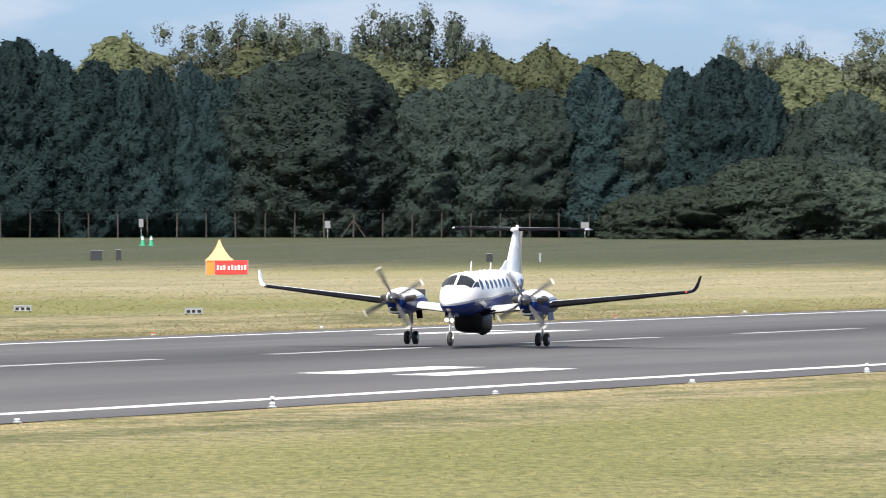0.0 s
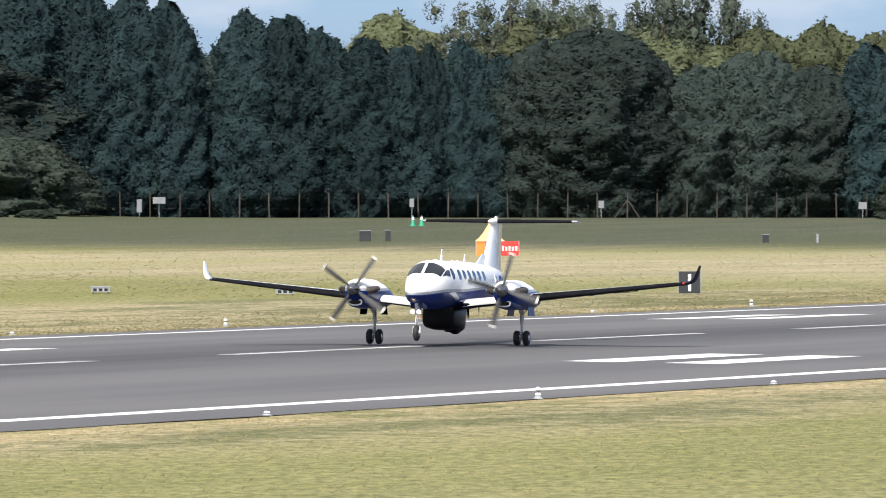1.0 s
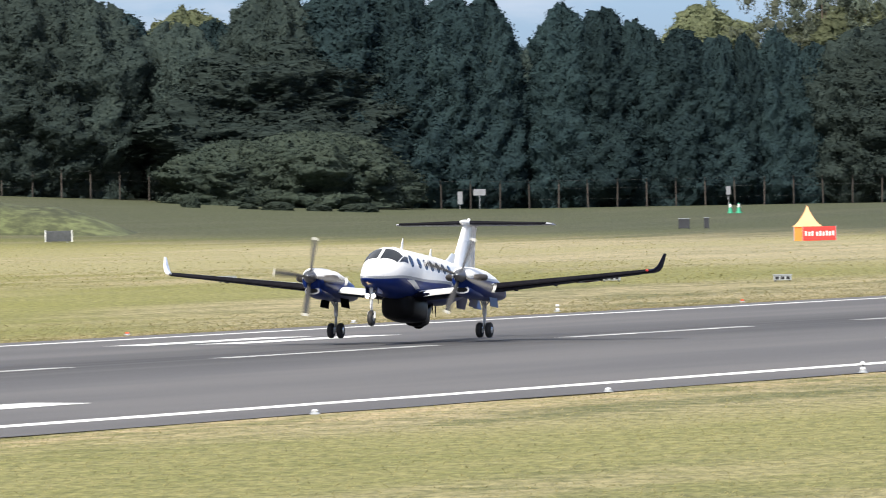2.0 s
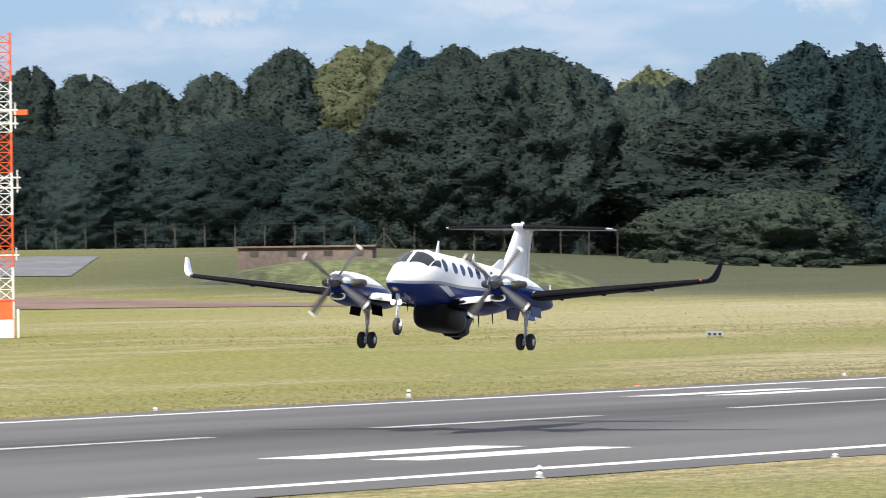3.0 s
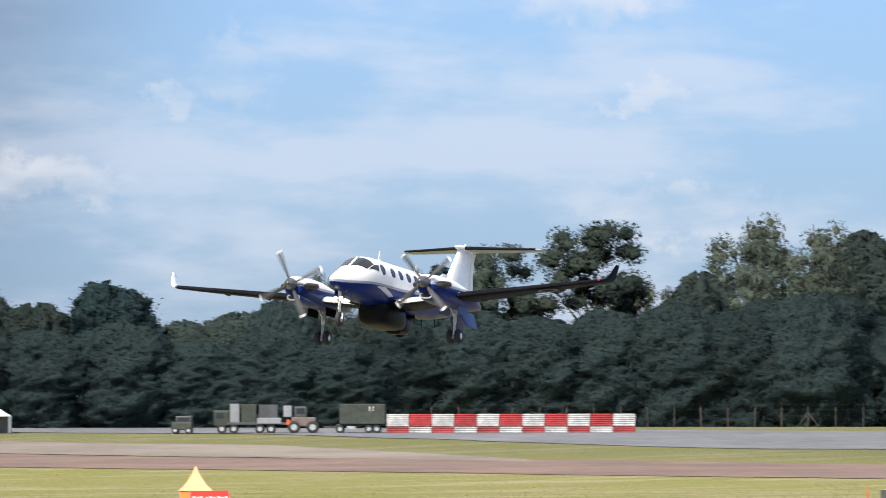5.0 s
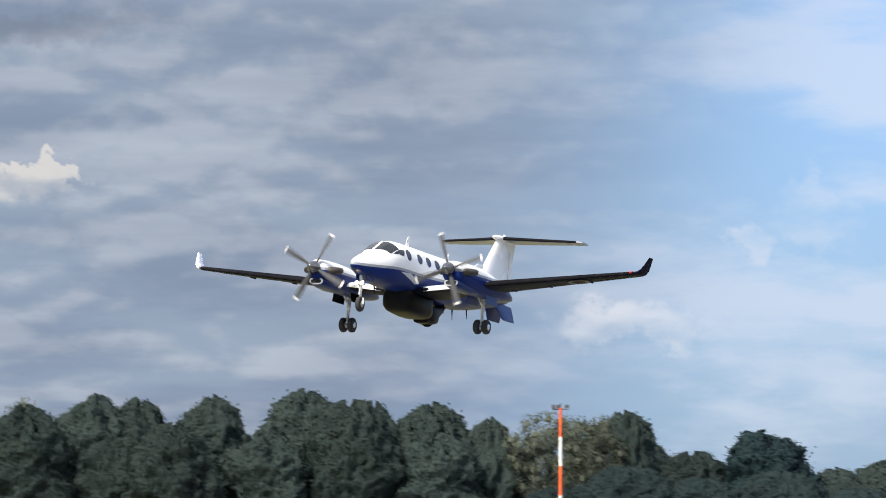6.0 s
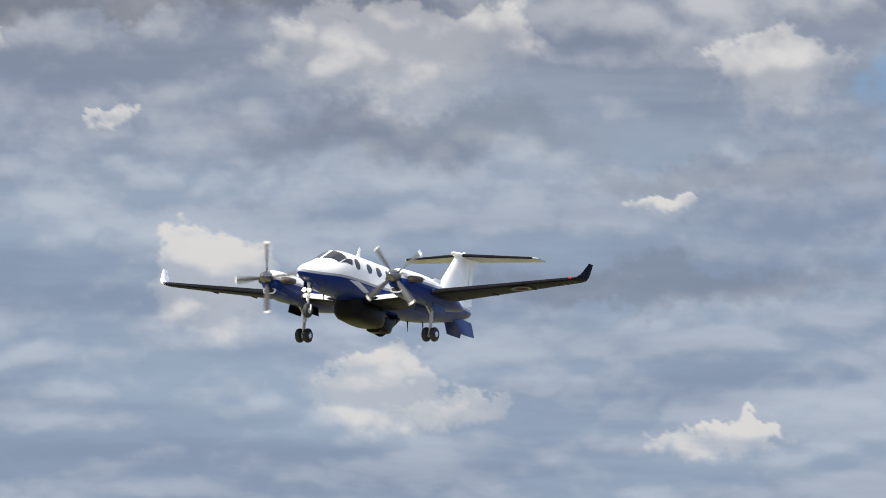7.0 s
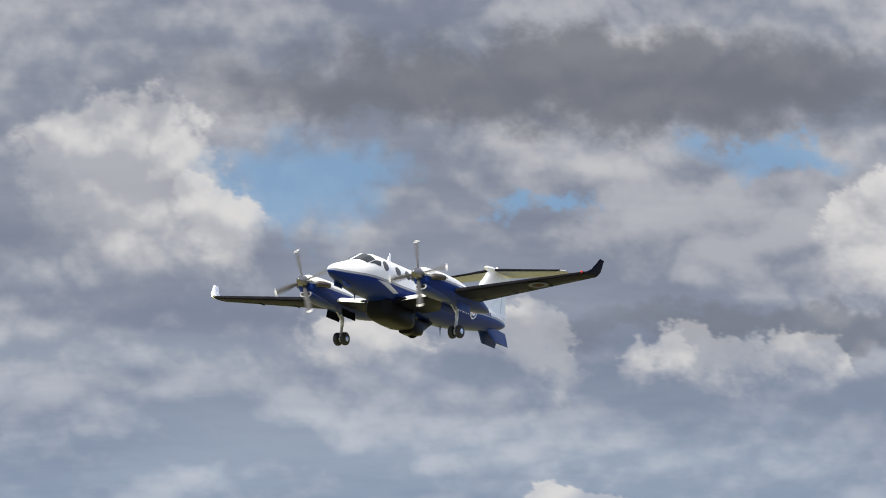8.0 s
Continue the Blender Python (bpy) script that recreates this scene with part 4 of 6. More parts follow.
def chequered_cabin():
    s = thing("equipment_cabin", "orange and white chequered cabin at the mast's foot", "cabin", spot(-88.1, 486.5, 10) @ Matrix.Diagonal((0.96, 0.96, 1.07, 1)))
    part("shell", box(4.35, 2.3, 2.06, (0, 0, 0.0), 0.03), CHALK, s, "cabin shell")
    for j in range(2):
        for i in range(3):
            mat = ORANGE if (i + j) % 2 else CHALK
            part("panel", box(1.40, 0.03, 1.0, (-1.42 + 1.42 * i, -1.165, 0.02 + 1.02 * j), 0.006), mat, s, "orange panel" if mat is ORANGE else "white panel")
        for i in range(2):
            mat = CHALK if (i + j) % 2 else ORANGE
            part("panel", box(0.03, 1.12, 1.0, (2.19, -0.58 + 1.14 * i, 0.02 + 1.02 * j), 0.006), mat, s, "orange panel" if mat is ORANGE else "white panel")
    part("roof", box(4.5, 2.45, 0.07, (0, 0, 2.065), 0.02), ORANGE, s, "orange roof edge")
    unit = part("cooling_unit", box(0.75, 0.6, 0.62, (-2.62, -0.3, 0.42), 0.03), GREY, s, "pale grey cooling unit")
    part("stand", box(0.5, 0.4, 0.42, (-2.5, -0.3, 0), 0.01), DARK, unit)
    V, F = lathe([(2.1, 0.10), (2.5, 0.12), (2.75, 0.05), (2.85, 0.02)], 10, "z")
    part("vent", fixed(mesh([(v[0] - 0.7, v[1] - 0.6, v[2]) for v in V], F, 50)), CHALK, s, "white vent on the roof")
    V, F = rod((2.45, -0.8, 0), (2.45, -0.8, 1.6), 0.07)
    part("downpipe", mesh(V, F, 50), CHALK, s)


def wind_mast():
    s = thing("wind_mast", "slim red and white banded wind mast with instruments on top", "mast", spot(-92.1, 476.1, 10))
    part("counterweight", box(0.42, 0.42, 1.5, (0, 0, 0), 0.04), DARK, s, "dark hinged base")
    banded(s, 0, 0, [(1.4, 2.3), (2.3, 3.9), (3.9, 5.4), (5.4, 7.0), (7.0, 8.5), (8.5, 9.7)], 0.13, 0.09)
    V, F = joined([rod((-0.35, 0, 9.75), (0.35, 0, 9.75), 0.03), rod((-0.35, 0, 9.75), (-0.38, 0, 10.5), 0.025), rod((0.35, 0, 9.75), (0.35, 0, 10.1), 0.025), rod((0, 0, 9.7), (0, 0, 11.6), 0.02)])
    part("instrument_bar", mesh(V, F, 50), GREY, s, "instrument bar with a whip aerial")
    V, F = lathe([(10.08, 0.04), (10.14, 0.12), (10.3, 0.12), (10.36, 0.04)], 10, "z")
    part("red_lamp", fixed(mesh([(v[0] + 0.35, v[1], v[2]) for v in V], F, 50)), LAMP_RED, s, "red lamp")


def weather_station():
    s = thing("weather_station", "cluster of white weather instruments on a red and white post", "instrument", spot(-93.3, 472.0, 8))
    banded(s, 0, 0, [(0, 0.7), (0.7, 1.3), (1.3, 1.9), (1.9, 2.6)], 0.14, 0.12)
    V, F = joined([rod((-0.55, 0, 2.45), (0.6, 0, 2.45), 0.04), rod((0, 0, 2.6), (0, 0, 3.9), 0.02), rod((-0.3, 0, 1.5), (0.5, 0, 1.5), 0.035)])
    part("cross_bar", mesh(V, F, 50), GREY, s)
    for x, z, w, h, mat, lab in ((-0.5, 2.4, 0.36, 0.26, CHALK, "white sensor head"), (0.55, 2.25, 0.36, 0.42, CHALK, "white sensor head"), (0.0, 2.6, 0.26, 0.2, LAMP_RED, "red lamp"), (-0.7, 0.9, 0.62, 0.42, CHALK, "white instrument screen"), (-0.5, 0.28, 0.62, 0.55, CHALK, "white instrument screen"), (0.1, 1.25, 0.4, 0.5, CHALK, "white box"), (0.45, 0.95, 0.3, 0.5, GREY, "grey box")):
        part("sensor", box(w, 0.3, h, (x, -0.12, z), 0.05), mat, s, lab)
    for x in (-0.85, -0.35):
        V, F = rod((x, -0.1, 0), (x, -0.1, 1.0), 0.04)
        part("leg", mesh(V, F, 50), CHALK, s)
    p = thing("marker_post", "white domed marker post beside the instruments", "post", spot(-94.7, 471.5))
    V, F = rod((0, 0, 0), (0, 0, 1.1), 0.05)
    part("shaft", mesh(V, F, 50), CHALK, p)
    V, F = lathe([(0.95, 0.05), (1.0, 0.15), (1.35, 0.16), (1.5, 0.04)], 12, "z")
    part("dome", fixed(mesh(V, F, 50)), CHALK, p, "white dome")
    o = thing("marker_stake", "slim orange marker stake in the grass", "post", spot(-98.2, 481.6))
    V, F = tube([(0, 0, 0), (0, 0, 0.9)], (0.05, 0.04), 8)
    part("stake", mesh(V, F, 50), ORANGE, o)


lattice_tower()
chequered_cabin()
wind_mast()
weather_station()


def lamp_mast(x, y):
    s = thing("lamp_mast", "tall red and white mast with floodlights at the top", "mast", spot(x, y))
    banded(s, 0, 0, [(i * 3.2, i * 3.2 + 3.2) for i in range(6)], 0.24, 0.16)
    V, F = joined([rod((-0.9, 0, 19.0), (0.9, 0, 19.0), 0.06), rod((0, 0, 19.0), (0, 0, 19.7), 0.05)])
    part("head_frame", mesh(V, F, 50), DARK, s)
    for e in (-0.75, -0.2, 0.75):
        part("floodlight", box(0.4, 0.35, 0.4, (e, -0.1, 19.1), 0.05), DARK, s, "dark floodlight")


lamp_mast(-255.3, 803)


def grass_mound():
    """A long turfed bank with steeper ends."""
    V, F, nx, ny = [], [], 46, 18
    cx, cy = -93.5, 745.0
    for j in range(ny):
        for i in range(nx):
            u, v = i / (nx - 1) * 2 - 1, j / (ny - 1) * 2 - 1
            x, y = cx + u * 18.0, cy + v * 9
            r = max(0.0, 1 - abs(u) ** 3.2) * max(0.0, 1 - abs(v) ** 2)
            h = 3.0 * r * (0.82 + 0.18 * u) + 0.25 * noise.noise(Vector((x * 0.3, y * 0.3, 2))) * r
            V.append((x, y, ground_z(x, y) + h - 0.03))
    for j in range(ny - 1):
        for i in range(nx - 1):
            a = j * nx + i
            F.append((a, a + 1, a + nx + 1, a + nx))
    tagged(part("grass_mound", mesh(V, F, 60), TURF), "low grassy earth bank before the wood", "mound", kind="structure")


grass_mound()


def shelter():
    s = thing("blast_shelter", "low brown shelter with a flat roof behind the earth bank", "building", Matrix.Translation((-104.5, 765.0, ground_z(-104.5, 765))))
    wall = material("shelter_brick", (0.13, 0.10, 0.085), 0.9, grain=0.2, scale=2.0)
    part("wall", box(12.2, 3.0, 2.7, (0, 0, 0), 0.03), wall, s, "brown brick wall")
    part("roof", box(12.8, 3.6, 0.16, (0, 0, 2.7), 0.02), EARTH, s, "flat roof slab")
    for x in (-4.6, -1.2, 2.1, 4.9):
        part("hatch", box(0.8, 0.05, 0.5, (x, -1.51, 1.9), 0.01), POST, s, "pale hatch")


shelter()


def barrier_block(x, y, turn, i):
    s = thing("barrier_block", "ribbed red and white safety barrier block on the service road", "barrier", spot(x, y, turn), "barrier blocks in a row")
    red = material("barrier_red", (0.33, 0.030, 0.034), 0.6, grain=0.12, scale=2.0, vary=0.12, spots=0.2)
    pale = material("barrier_white", (0.44, 0.44, 0.44), 0.65, grain=0.10, scale=2.0, vary=0.10, spots=0.25)
    for z, h, n, mat in ((0.0, 0.68, 3, pale if i % 2 else red), (0.70, 1.36, 6, red if i % 2 else pale)):
        prof = []
        for k in range(n):
            a = z + h * k / n
            prof += [(a + 0.01, 0.40), (a + h / n * 0.3, 0.46), (a + h / n * 0.7, 0.46), (a + h / n - 0.01, 0.40)]
        R = [[(1.18, -d, zz), (-1.18, -d, zz), (-1.18, d, zz), (1.18, d, zz)] for zz, d in prof]
        part("lower_tier" if z == 0 else "upper_tier", loft(R, 30), mat, s, "red ribbed tier" if mat is red else "white ribbed tier")


for i in range(11):
    f = (i + 0.5) / 11
    barrier_block(-209.2 + 26.6 * f, 836.6 + 3.4 * f, 9, i)


def vehicle_wheels(s, xs, d, r):
    for x in xs:
        for e in (-1, 1):
            V, F = lathe([(-0.13, r * 0.6), (-0.13, r * 0.9), (-0.08, r), (0.08, r), (0.13, r * 0.9), (0.13, r * 0.6)], 18, "y")
            w = part("wheel", fixed(mesh(V, F, 40)), TYRE_DARK, s, "black tyre", Matrix.Translation((x, e * d, r)))
            V, F = lathe([(-0.135, r * 0.2), (-0.14, r * 0.5), (0.14, r * 0.5), (0.135, r * 0.2)], 14, "y")
            part("hub", fixed(mesh(V, F, 40)), GREY, w)


TYRE_DARK = material("vehicle_tyre", (0.02, 0.02, 0.02), 0.8)


def box_trailer():
    s = thing("box_trailer", "dark green box trailer parked at the barrier's end", "trailer", spot(-212.0, 836.4, 10))
    part("body", box(4.9, 2.3, 2.15, (0.2, 0, 1.0), 0.06), OLIVE, s, "dark green box body")
    part("chassis", box(5.2, 1.1, 0.2, (0, 0, 0.78), 0.02), DARK, s)
    part("drawbar", box(1.6, 0.14, 0.14, (-3.2, 0, 0.6), 0.02), DARK, s)
    part("toolbox", box(0.9, 0.3, 0.35, (-1.0, -1.0, 0.42), 0.03), GREY, s, "grey tool box")
    for x in (1.0, 1.35):
        part("sign_plate", box(0.06, 0.01, 0.5, (x, -1.158, 2.4), 0.002), CHALK, s)
    vehicle_wheels(s, (-2.2, 0.9, 1.75), 0.95, 0.45)


def flatbed_lorry():
    s = thing("army_lorry", "dark green lorry loaded with white and green units", "lorry", spot(-223.8, 834.0, 12))
    cab = part("cab", box(1.7, 2.2, 1.7, (-2.9, 0, 0.8), 0.15), OLIVE, s, "dark green cab")
    part("windscreen", box(0.04, 1.8, 0.7, (-3.76, 0, 1.6), 0.02), GLASS_DARK, cab)
    part("side_glass", box(0.8, 0.04, 0.55, (-3.1, -1.11, 1.65), 0.02), GLASS_DARK, cab)
    part("flatbed", box(7.0, 2.3, 0.25, (1.2, 0, 0.95), 0.03), DARK, s)
    part("white_unit", box(1.0, 2.0, 2.0, (-1.5, 0, 1.2), 0.05), BOARD, s, "white upright unit")
    part("green_unit", box(1.6, 2.0, 1.95, (0.0, 0, 1.2), 0.05), OLIVE, s, "green container")
    part("grey_unit", box(2.0, 2.0, 1.9, (2.1, 0, 1.2), 0.05), DARK, s, "grey equipment body")
    part("pale_tank", box(2.6, 0.5, 0.65, (2.2, -1.05, 1.05), 0.08), BOARD, s, "pale tank")
    vehicle_wheels(s, (-2.9, -1.6, 1.2, 2.4), 0.98, 0.5)


def loader():
    s = thing("wheel_loader", "brown wheeled loader beside the lorry", "loader", spot(-218.0, 835.0, 12))
    rust = material("dull_brown", (0.14, 0.105, 0.09), 0.7, grain=0.15, scale=3.0)
    part("hull", box(2.6, 1.8, 1.0, (0, 0, 0.75), 0.15), rust, s)
    cab = part("cab", box(1.3, 1.5, 1.2, (-0.3, 0, 1.7), 0.1), DARK, s, "dark cab")
    part("window", box(0.9, 0.03, 0.6, (-0.3, -0.76, 2.1), 0.02), GLASS_DARK, cab)
    part("white_panel", box(0.9, 0.4, 1.25, (-1.7, -0.6, 1.75), 0.08), BOARD, s, "white panel")
    part("red_flag", box(0.35, 0.05, 0.6, (-1.6, -0.98, 0.9), 0.02), LAMP_RED, s, "red marker")
    vehicle_wheels(s, (-1.0, 1.0), 0.95, 0.68)


def utility_car():
    s = thing("utility_vehicle", "small dark utility vehicle on the service road", "car", spot(-230.8, 832.5, 8))
    part("body", box(2.2, 1.7, 0.85, (0, 0, 0.4), 0.12), OLIVE, s)
    top = part("hard_top", box(1.7, 1.55, 0.7, (0.2, 0, 1.22), 0.14), DARK, s, "dark hard top")
    part("glass", box(1.3, 1.57, 0.4, (0.2, 0, 1.38), 0.04), GLASS_DARK, top)
    vehicle_wheels(s, (-0.7, 0.75), 0.8, 0.36)


box_trailer()
flatbed_lorry()
loader()
utility_car()


def marquee(x, y, w, h):
    s = thing("marquee", "white pagoda marquee with a pointed roof", "tent", spot(x, y, 12), "white marquees")
    e = h * 0.42
    R = []
    for f in (0, 0.15, 0.35, 0.6, 0.85, 1.0):
        r = w / 2 * ((1 - f) ** 1.6 * 0.98 + 0.012)
        z = e + (h - e) * f
        R.append([(-r, -r, z), (r, -r, z), (r, r, z), (-r, r, z)])
    part("roof", loft(R, 30), CANVAS, s, "curved white roof")
    for a in (-1, 1):
        part("side_wall", box(0.05, w * 0.96, e, (a * w * 0.48, 0, 0), 0.01), CANVAS, s, "white side wall")
        for b in (-1, 1):
            V, F = rod((a * w * 0.48, b * w * 0.48, 0), (a * w * 0.48, b * w * 0.48, e), 0.05)
            part("pole", mesh(V, F, 50), GREY, s)
    part("back_wall", box(w * 0.96, 0.05, e, (0, w * 0.48, 0), 0.01), CANVAS, s, "white back wall")
    part("table", box(w * 0.5, w * 0.3, 0.8, (0, 0, 0), 0.02), DARK, s, "dark stall inside")


for x, y, w, h in ((-263.5, 829, 6.2, 5.2), (-256.2, 829, 5.6, 4.4), (-253.4, 835, 5.6, 4.4)):
    marquee(x, y, w, h)

# ------------------------------------------------------------ grass tufts and weeds
STRAW = foliage("grass_blades", (0.21, 0.205, 0.085), (0.40, 0.34, 0.17), 0.8, 0.5)
TALL = foliage("tall_grass", (0.22, 0.210, 0.075), (0.38, 0.335, 0.150), 0.8, 0.5)


def tufts(name, label, count, region, high, wide, mat, seed):
    """Upright blades in clumps over a stretch of ground."""
    g = np.random.default_rng(seed)
    P = region(g, count)
    Z = np.array([ground_z(x, y) for x, y in P])
    a = g.random(count) * 6.283
    h = high * (0.5 + g.random(count))
    w = wide * (0.5 + g.random(count))
    V = np.empty((count, 3, 3))
    V[:, 0] = np.stack([P[:, 0] - np.cos(a) * w, P[:, 1] - np.sin(a) * w, Z - 0.02], 1)
    V[:, 1] = np.stack([P[:, 0] + np.cos(a) * w, P[:, 1] + np.sin(a) * w, Z - 0.02], 1)
    V[:, 2] = np.stack([P[:, 0] + (g.random(count) - 0.5) * high * 7, P[:, 1] + (g.random(count) - 0.2) * high * 5, Z + h * 0.8], 1)
    me = bpy.data.meshes.new("blades")
    me.vertices.add(count * 3)
    me.vertices.foreach_set("co", V.reshape(-1))
    me.loops.add(count * 3)
    me.loops.foreach_set("vertex_index", np.arange(count * 3, dtype=np.int32))
    me.polygons.add(count)
    me.polygons.foreach_set("loop_start", np.arange(0, count * 3, 3, dtype=np.int32))
    me.update(calc_edges=True)
    tagged(part(name, me, mat), label, "grass", kind="stuff")


def near_verge(g, n):
    l, d = g.uniform(95, 345, n), 27.4 + 62 * g.random(n) ** 1.3
    return np.stack([ALONG.x * l + ACROSS.x * (RUN_Q + d), ALONG.y * l + ACROSS.y * (RUN_Q + d)], 1)


def far_verge(g, n):
    l, d = g.uniform(170, 520, n), 27.6 + 16 * g.random(n) ** 2.0
    return np.stack([ALONG.x * l + ACROSS.x * (RUN_Q - d), ALONG.y * l + ACROSS.y * (RUN_Q - d)], 1)


def hay_belt(g, n):
    y = g.uniform(430, 720, n)
    x = g.uniform(-0.30, 0.055, n) * (y + 60)
    k = np.array([noise.noise(Vector((a * 0.03, b * 0.12, 5))) for a, b in zip(x, y)]) + 0.25 * g.normal(size=n) > -0.05
    return np.where(k[:, None], np.stack([x, y], 1), np.stack([x, 440 + (y - 430) * 0.3], 1))


tufts("verge_grass", "short dry mown grass of the near verge", 110000, near_verge, 0.040, 0.020, STRAW, 3)
tufts("runway_edge_grass", "uneven grass along the far runway edge", 40000, far_verge, 0.07, 0.03, STRAW, 4)
tufts("hay_grass", "tall pale seeding grass beyond the runway", 40000, hay_belt, 0.07, 0.05, TALL, 5)

# ------------------------------------------------------------ aircraft
# local axes: x forward, y to its left, z up; the origin lies on the ground between the main wheels
STATIONS = [  # x, centre z, half width, half height
    (5.38, 1.72, 0.02, 0.02), (5.33, 1.722, 0.10, 0.10), (5.20, 1.73, 0.18, 0.18), (4.95, 1.75, 0.28, 0.28), (4.55, 1.785, 0.41, 0.39),
    (4.15, 1.825, 0.53, 0.485), (3.80, 1.875, 0.625, 0.56), (3.50, 1.945, 0.69, 0.67), (3.15, 2.02, 0.74, 0.79), (2.75, 2.055, 0.78, 0.84), (2.35, 2.065, 0.80, 0.845),
    (1.6, 2.065, 0.815, 0.845), (0.0, 2.06, 0.815, 0.84), (-2.0, 2.06, 0.81, 0.84), (-3.2, 2.075, 0.775, 0.80), (-4.2, 2.12, 0.69, 0.71),
    (-5.2, 2.19, 0.57, 0.60), (-6.2, 2.26, 0.43, 0.48), (-6.9, 2.31, 0.30, 0.37), (-7.45, 2.36, 0.18, 0.26), (-7.80, 2.39, 0.05, 0.12)]


def station(x):
    for a, b in zip(STATIONS, STATIONS[1:]):
        if b[0] <= x <= a[0]:
            f = (a[0] - x) / (a[0] - b[0])
            return [a[i] + (b[i] - a[i]) * f for i in (1, 2, 3)]
    return STATIONS[-1][1:] if x < 0 else STATIONS[0][1:]


def skin(x, ang, off=0.0):
    """A point on the fuselage; ang in degrees from the top, positive to its left."""
    z, w, h = station(x)
    a = radians(ang)
    s, c = math.sin(a), math.cos(a)
    e = 2 / 2.25
    return Vector((x, (w + off) * math.copysign(abs(s) ** e, s), z + (h + off) * math.copysign(abs(c) ** e, c)))


def paint_material():
    """White above, royal blue below, a grey line between; bare wear along the panels."""
    m = bpy.data.materials.new("aircraft_paint")
    m.use_nodes = True
    M = Nodes(m.node_tree)
    co = M.n("ShaderNodeTexCoord").outputs["Object"]
    x, y, z = M.xyz(co)
    aft = M.math("MULTIPLY", M.ramp(x, 5.3, 2.8), 0.14)
    aft = M.math("ADD", aft, M.math("MULTIPLY", M.ramp(x, 1.5, -2.0), 0.10))
    aft = M.math("ADD", aft, M.math("MULTIPLY", M.ramp(x, -2.0, -7.5), 0.42))
    line = M.math("SUBTRACT", z, M.math("ADD", aft, 1.69))
    dirt = M.ramp(M.noise(co, 1.6, 5.0, 0.65), 0.3, 0.75, 0.92, 1.0)
    col = M.mix(M.ramp(line, -0.004, 0.004), (0.008, 0.026, 0.150), (0.34, 0.36, 0.39))
    col = M.mix(M.ramp(line, 0.085, 0.092), col, (0.87, 0.87, 0.86))
    col = M.mix(1.0, col, M.n("ShaderNodeCombineColor", {0: dirt, 1: dirt, 2: dirt}).outputs[0], "MULTIPLY")
    b = M.n("ShaderNodeBsdfPrincipled", {"Base Color": col, "Roughness": 0.32, "Specular IOR Level": 0.10, "Coat Weight": 0.03, "Coat Roughness": 0.1})
    M.n("ShaderNodeOutputMaterial", {0: b.outputs[0]})
    return m


HULL = paint_material()
WHITE = material("white_gloss", (0.86, 0.86, 0.85), 0.28, grain=0.03, scale=2.0, coat=0.5)
TAIL_PAINT = material("tailplane_paint", (0.38, 0.39, 0.43), 0.4, grain=0.08, scale=2.0, spots=0.15)
NAVY = material("navy_gloss", (0.009, 0.028, 0.135), 0.35, grain=0.1, scale=2.0, coat=0.1, spec=0.25)
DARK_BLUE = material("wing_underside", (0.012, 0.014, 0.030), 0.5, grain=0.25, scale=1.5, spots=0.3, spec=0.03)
BOOT = material("rubber_boot", (0.012, 0.012, 0.015), 0.55, grain=0.2, scale=6.0, spec=0.0)
TYRE = material("tyre_rubber", (0.022, 0.022, 0.023), 0.75, grain=0.2, scale=9.0)
STEEL = material("bare_metal", (0.62, 0.62, 0.63), 0.30, 1.0, grain=0.1, scale=6.0)
STRUT = material("white_strut", (0.68, 0.68, 0.67), 0.4, grain=0.12, scale=8.0, spots=0.3)
BLADE = material("blade_grey", (0.075, 0.075, 0.078), 0.6, grain=0.15, scale=5.0, spec=0.15)
BLADE_TIP = material("blade_tip", (0.62, 0.61, 0.58), 0.5, grain=0.08)
RADOME = material("radome_black", (0.010, 0.010, 0.011), 0.40, grain=0.2, scale=1.0, spec=0.06)
SOOT = material("exhaust_metal", (0.075, 0.066, 0.060), 0.5, 0.5, grain=0.3, scale=8.0)
GLASS = material("cockpit_glass", (0.008, 0.011, 0.016), 0.06, grain=0.05, coat=0.15, spec=0.4)
SPINNER = material("spinner_metal", (0.24, 0.24, 0.25), 0.28, 1.0, grain=0.1, scale=6.0)
HOLE = material("intake_black", (0.008, 0.008, 0.009), 0.8)
GREEN = material("primer_green", (0.30, 0.32, 0.16), 0.6, grain=0.15)
RED = material("signal_red", (0.60, 0.03, 0.02), 0.4, grain=0.08)
SILVER = material("blue_grey_stripe", (0.42, 0.45, 0.50), 0.35, grain=0.05)
GLOW = material("landing_light", (1.0, 0.74, 0.42), 0.3, emit=28.0)
DIM = material("dim_grey", (0.060, 0.060, 0.068), 0.8, grain=0.15, spec=0.05)
DIM_RED = material("dim_red_paint", (0.10, 0.02, 0.02), 0.8, grain=0.15, spec=0.05)


def fuselage_mesh():
    V, F, n = [], [], 40
    xs = []
    for a, b in zip(STATIONS, STATIONS[1:]):
        k = max(1, int((a[0] - b[0]) / 0.25))
        xs += [a[0] + (b[0] - a[0]) * i / k for i in range(k)]
    xs.append(STATIONS[-1][0])
    for x in xs:
        V += [skin(x, 360 * k / n) for k in range(n)]
    for i in range(len(xs) - 1):
        for k in range(n):
            a, b = i * n + k, i * n + (k + 1) % n
            F.append((a, b, b + n, a + n))
    F += [tuple(range(n))[::-1], tuple(range((len(xs) - 1) * n, len(xs) * n))]
    return fixed(mesh(V, F, 50))


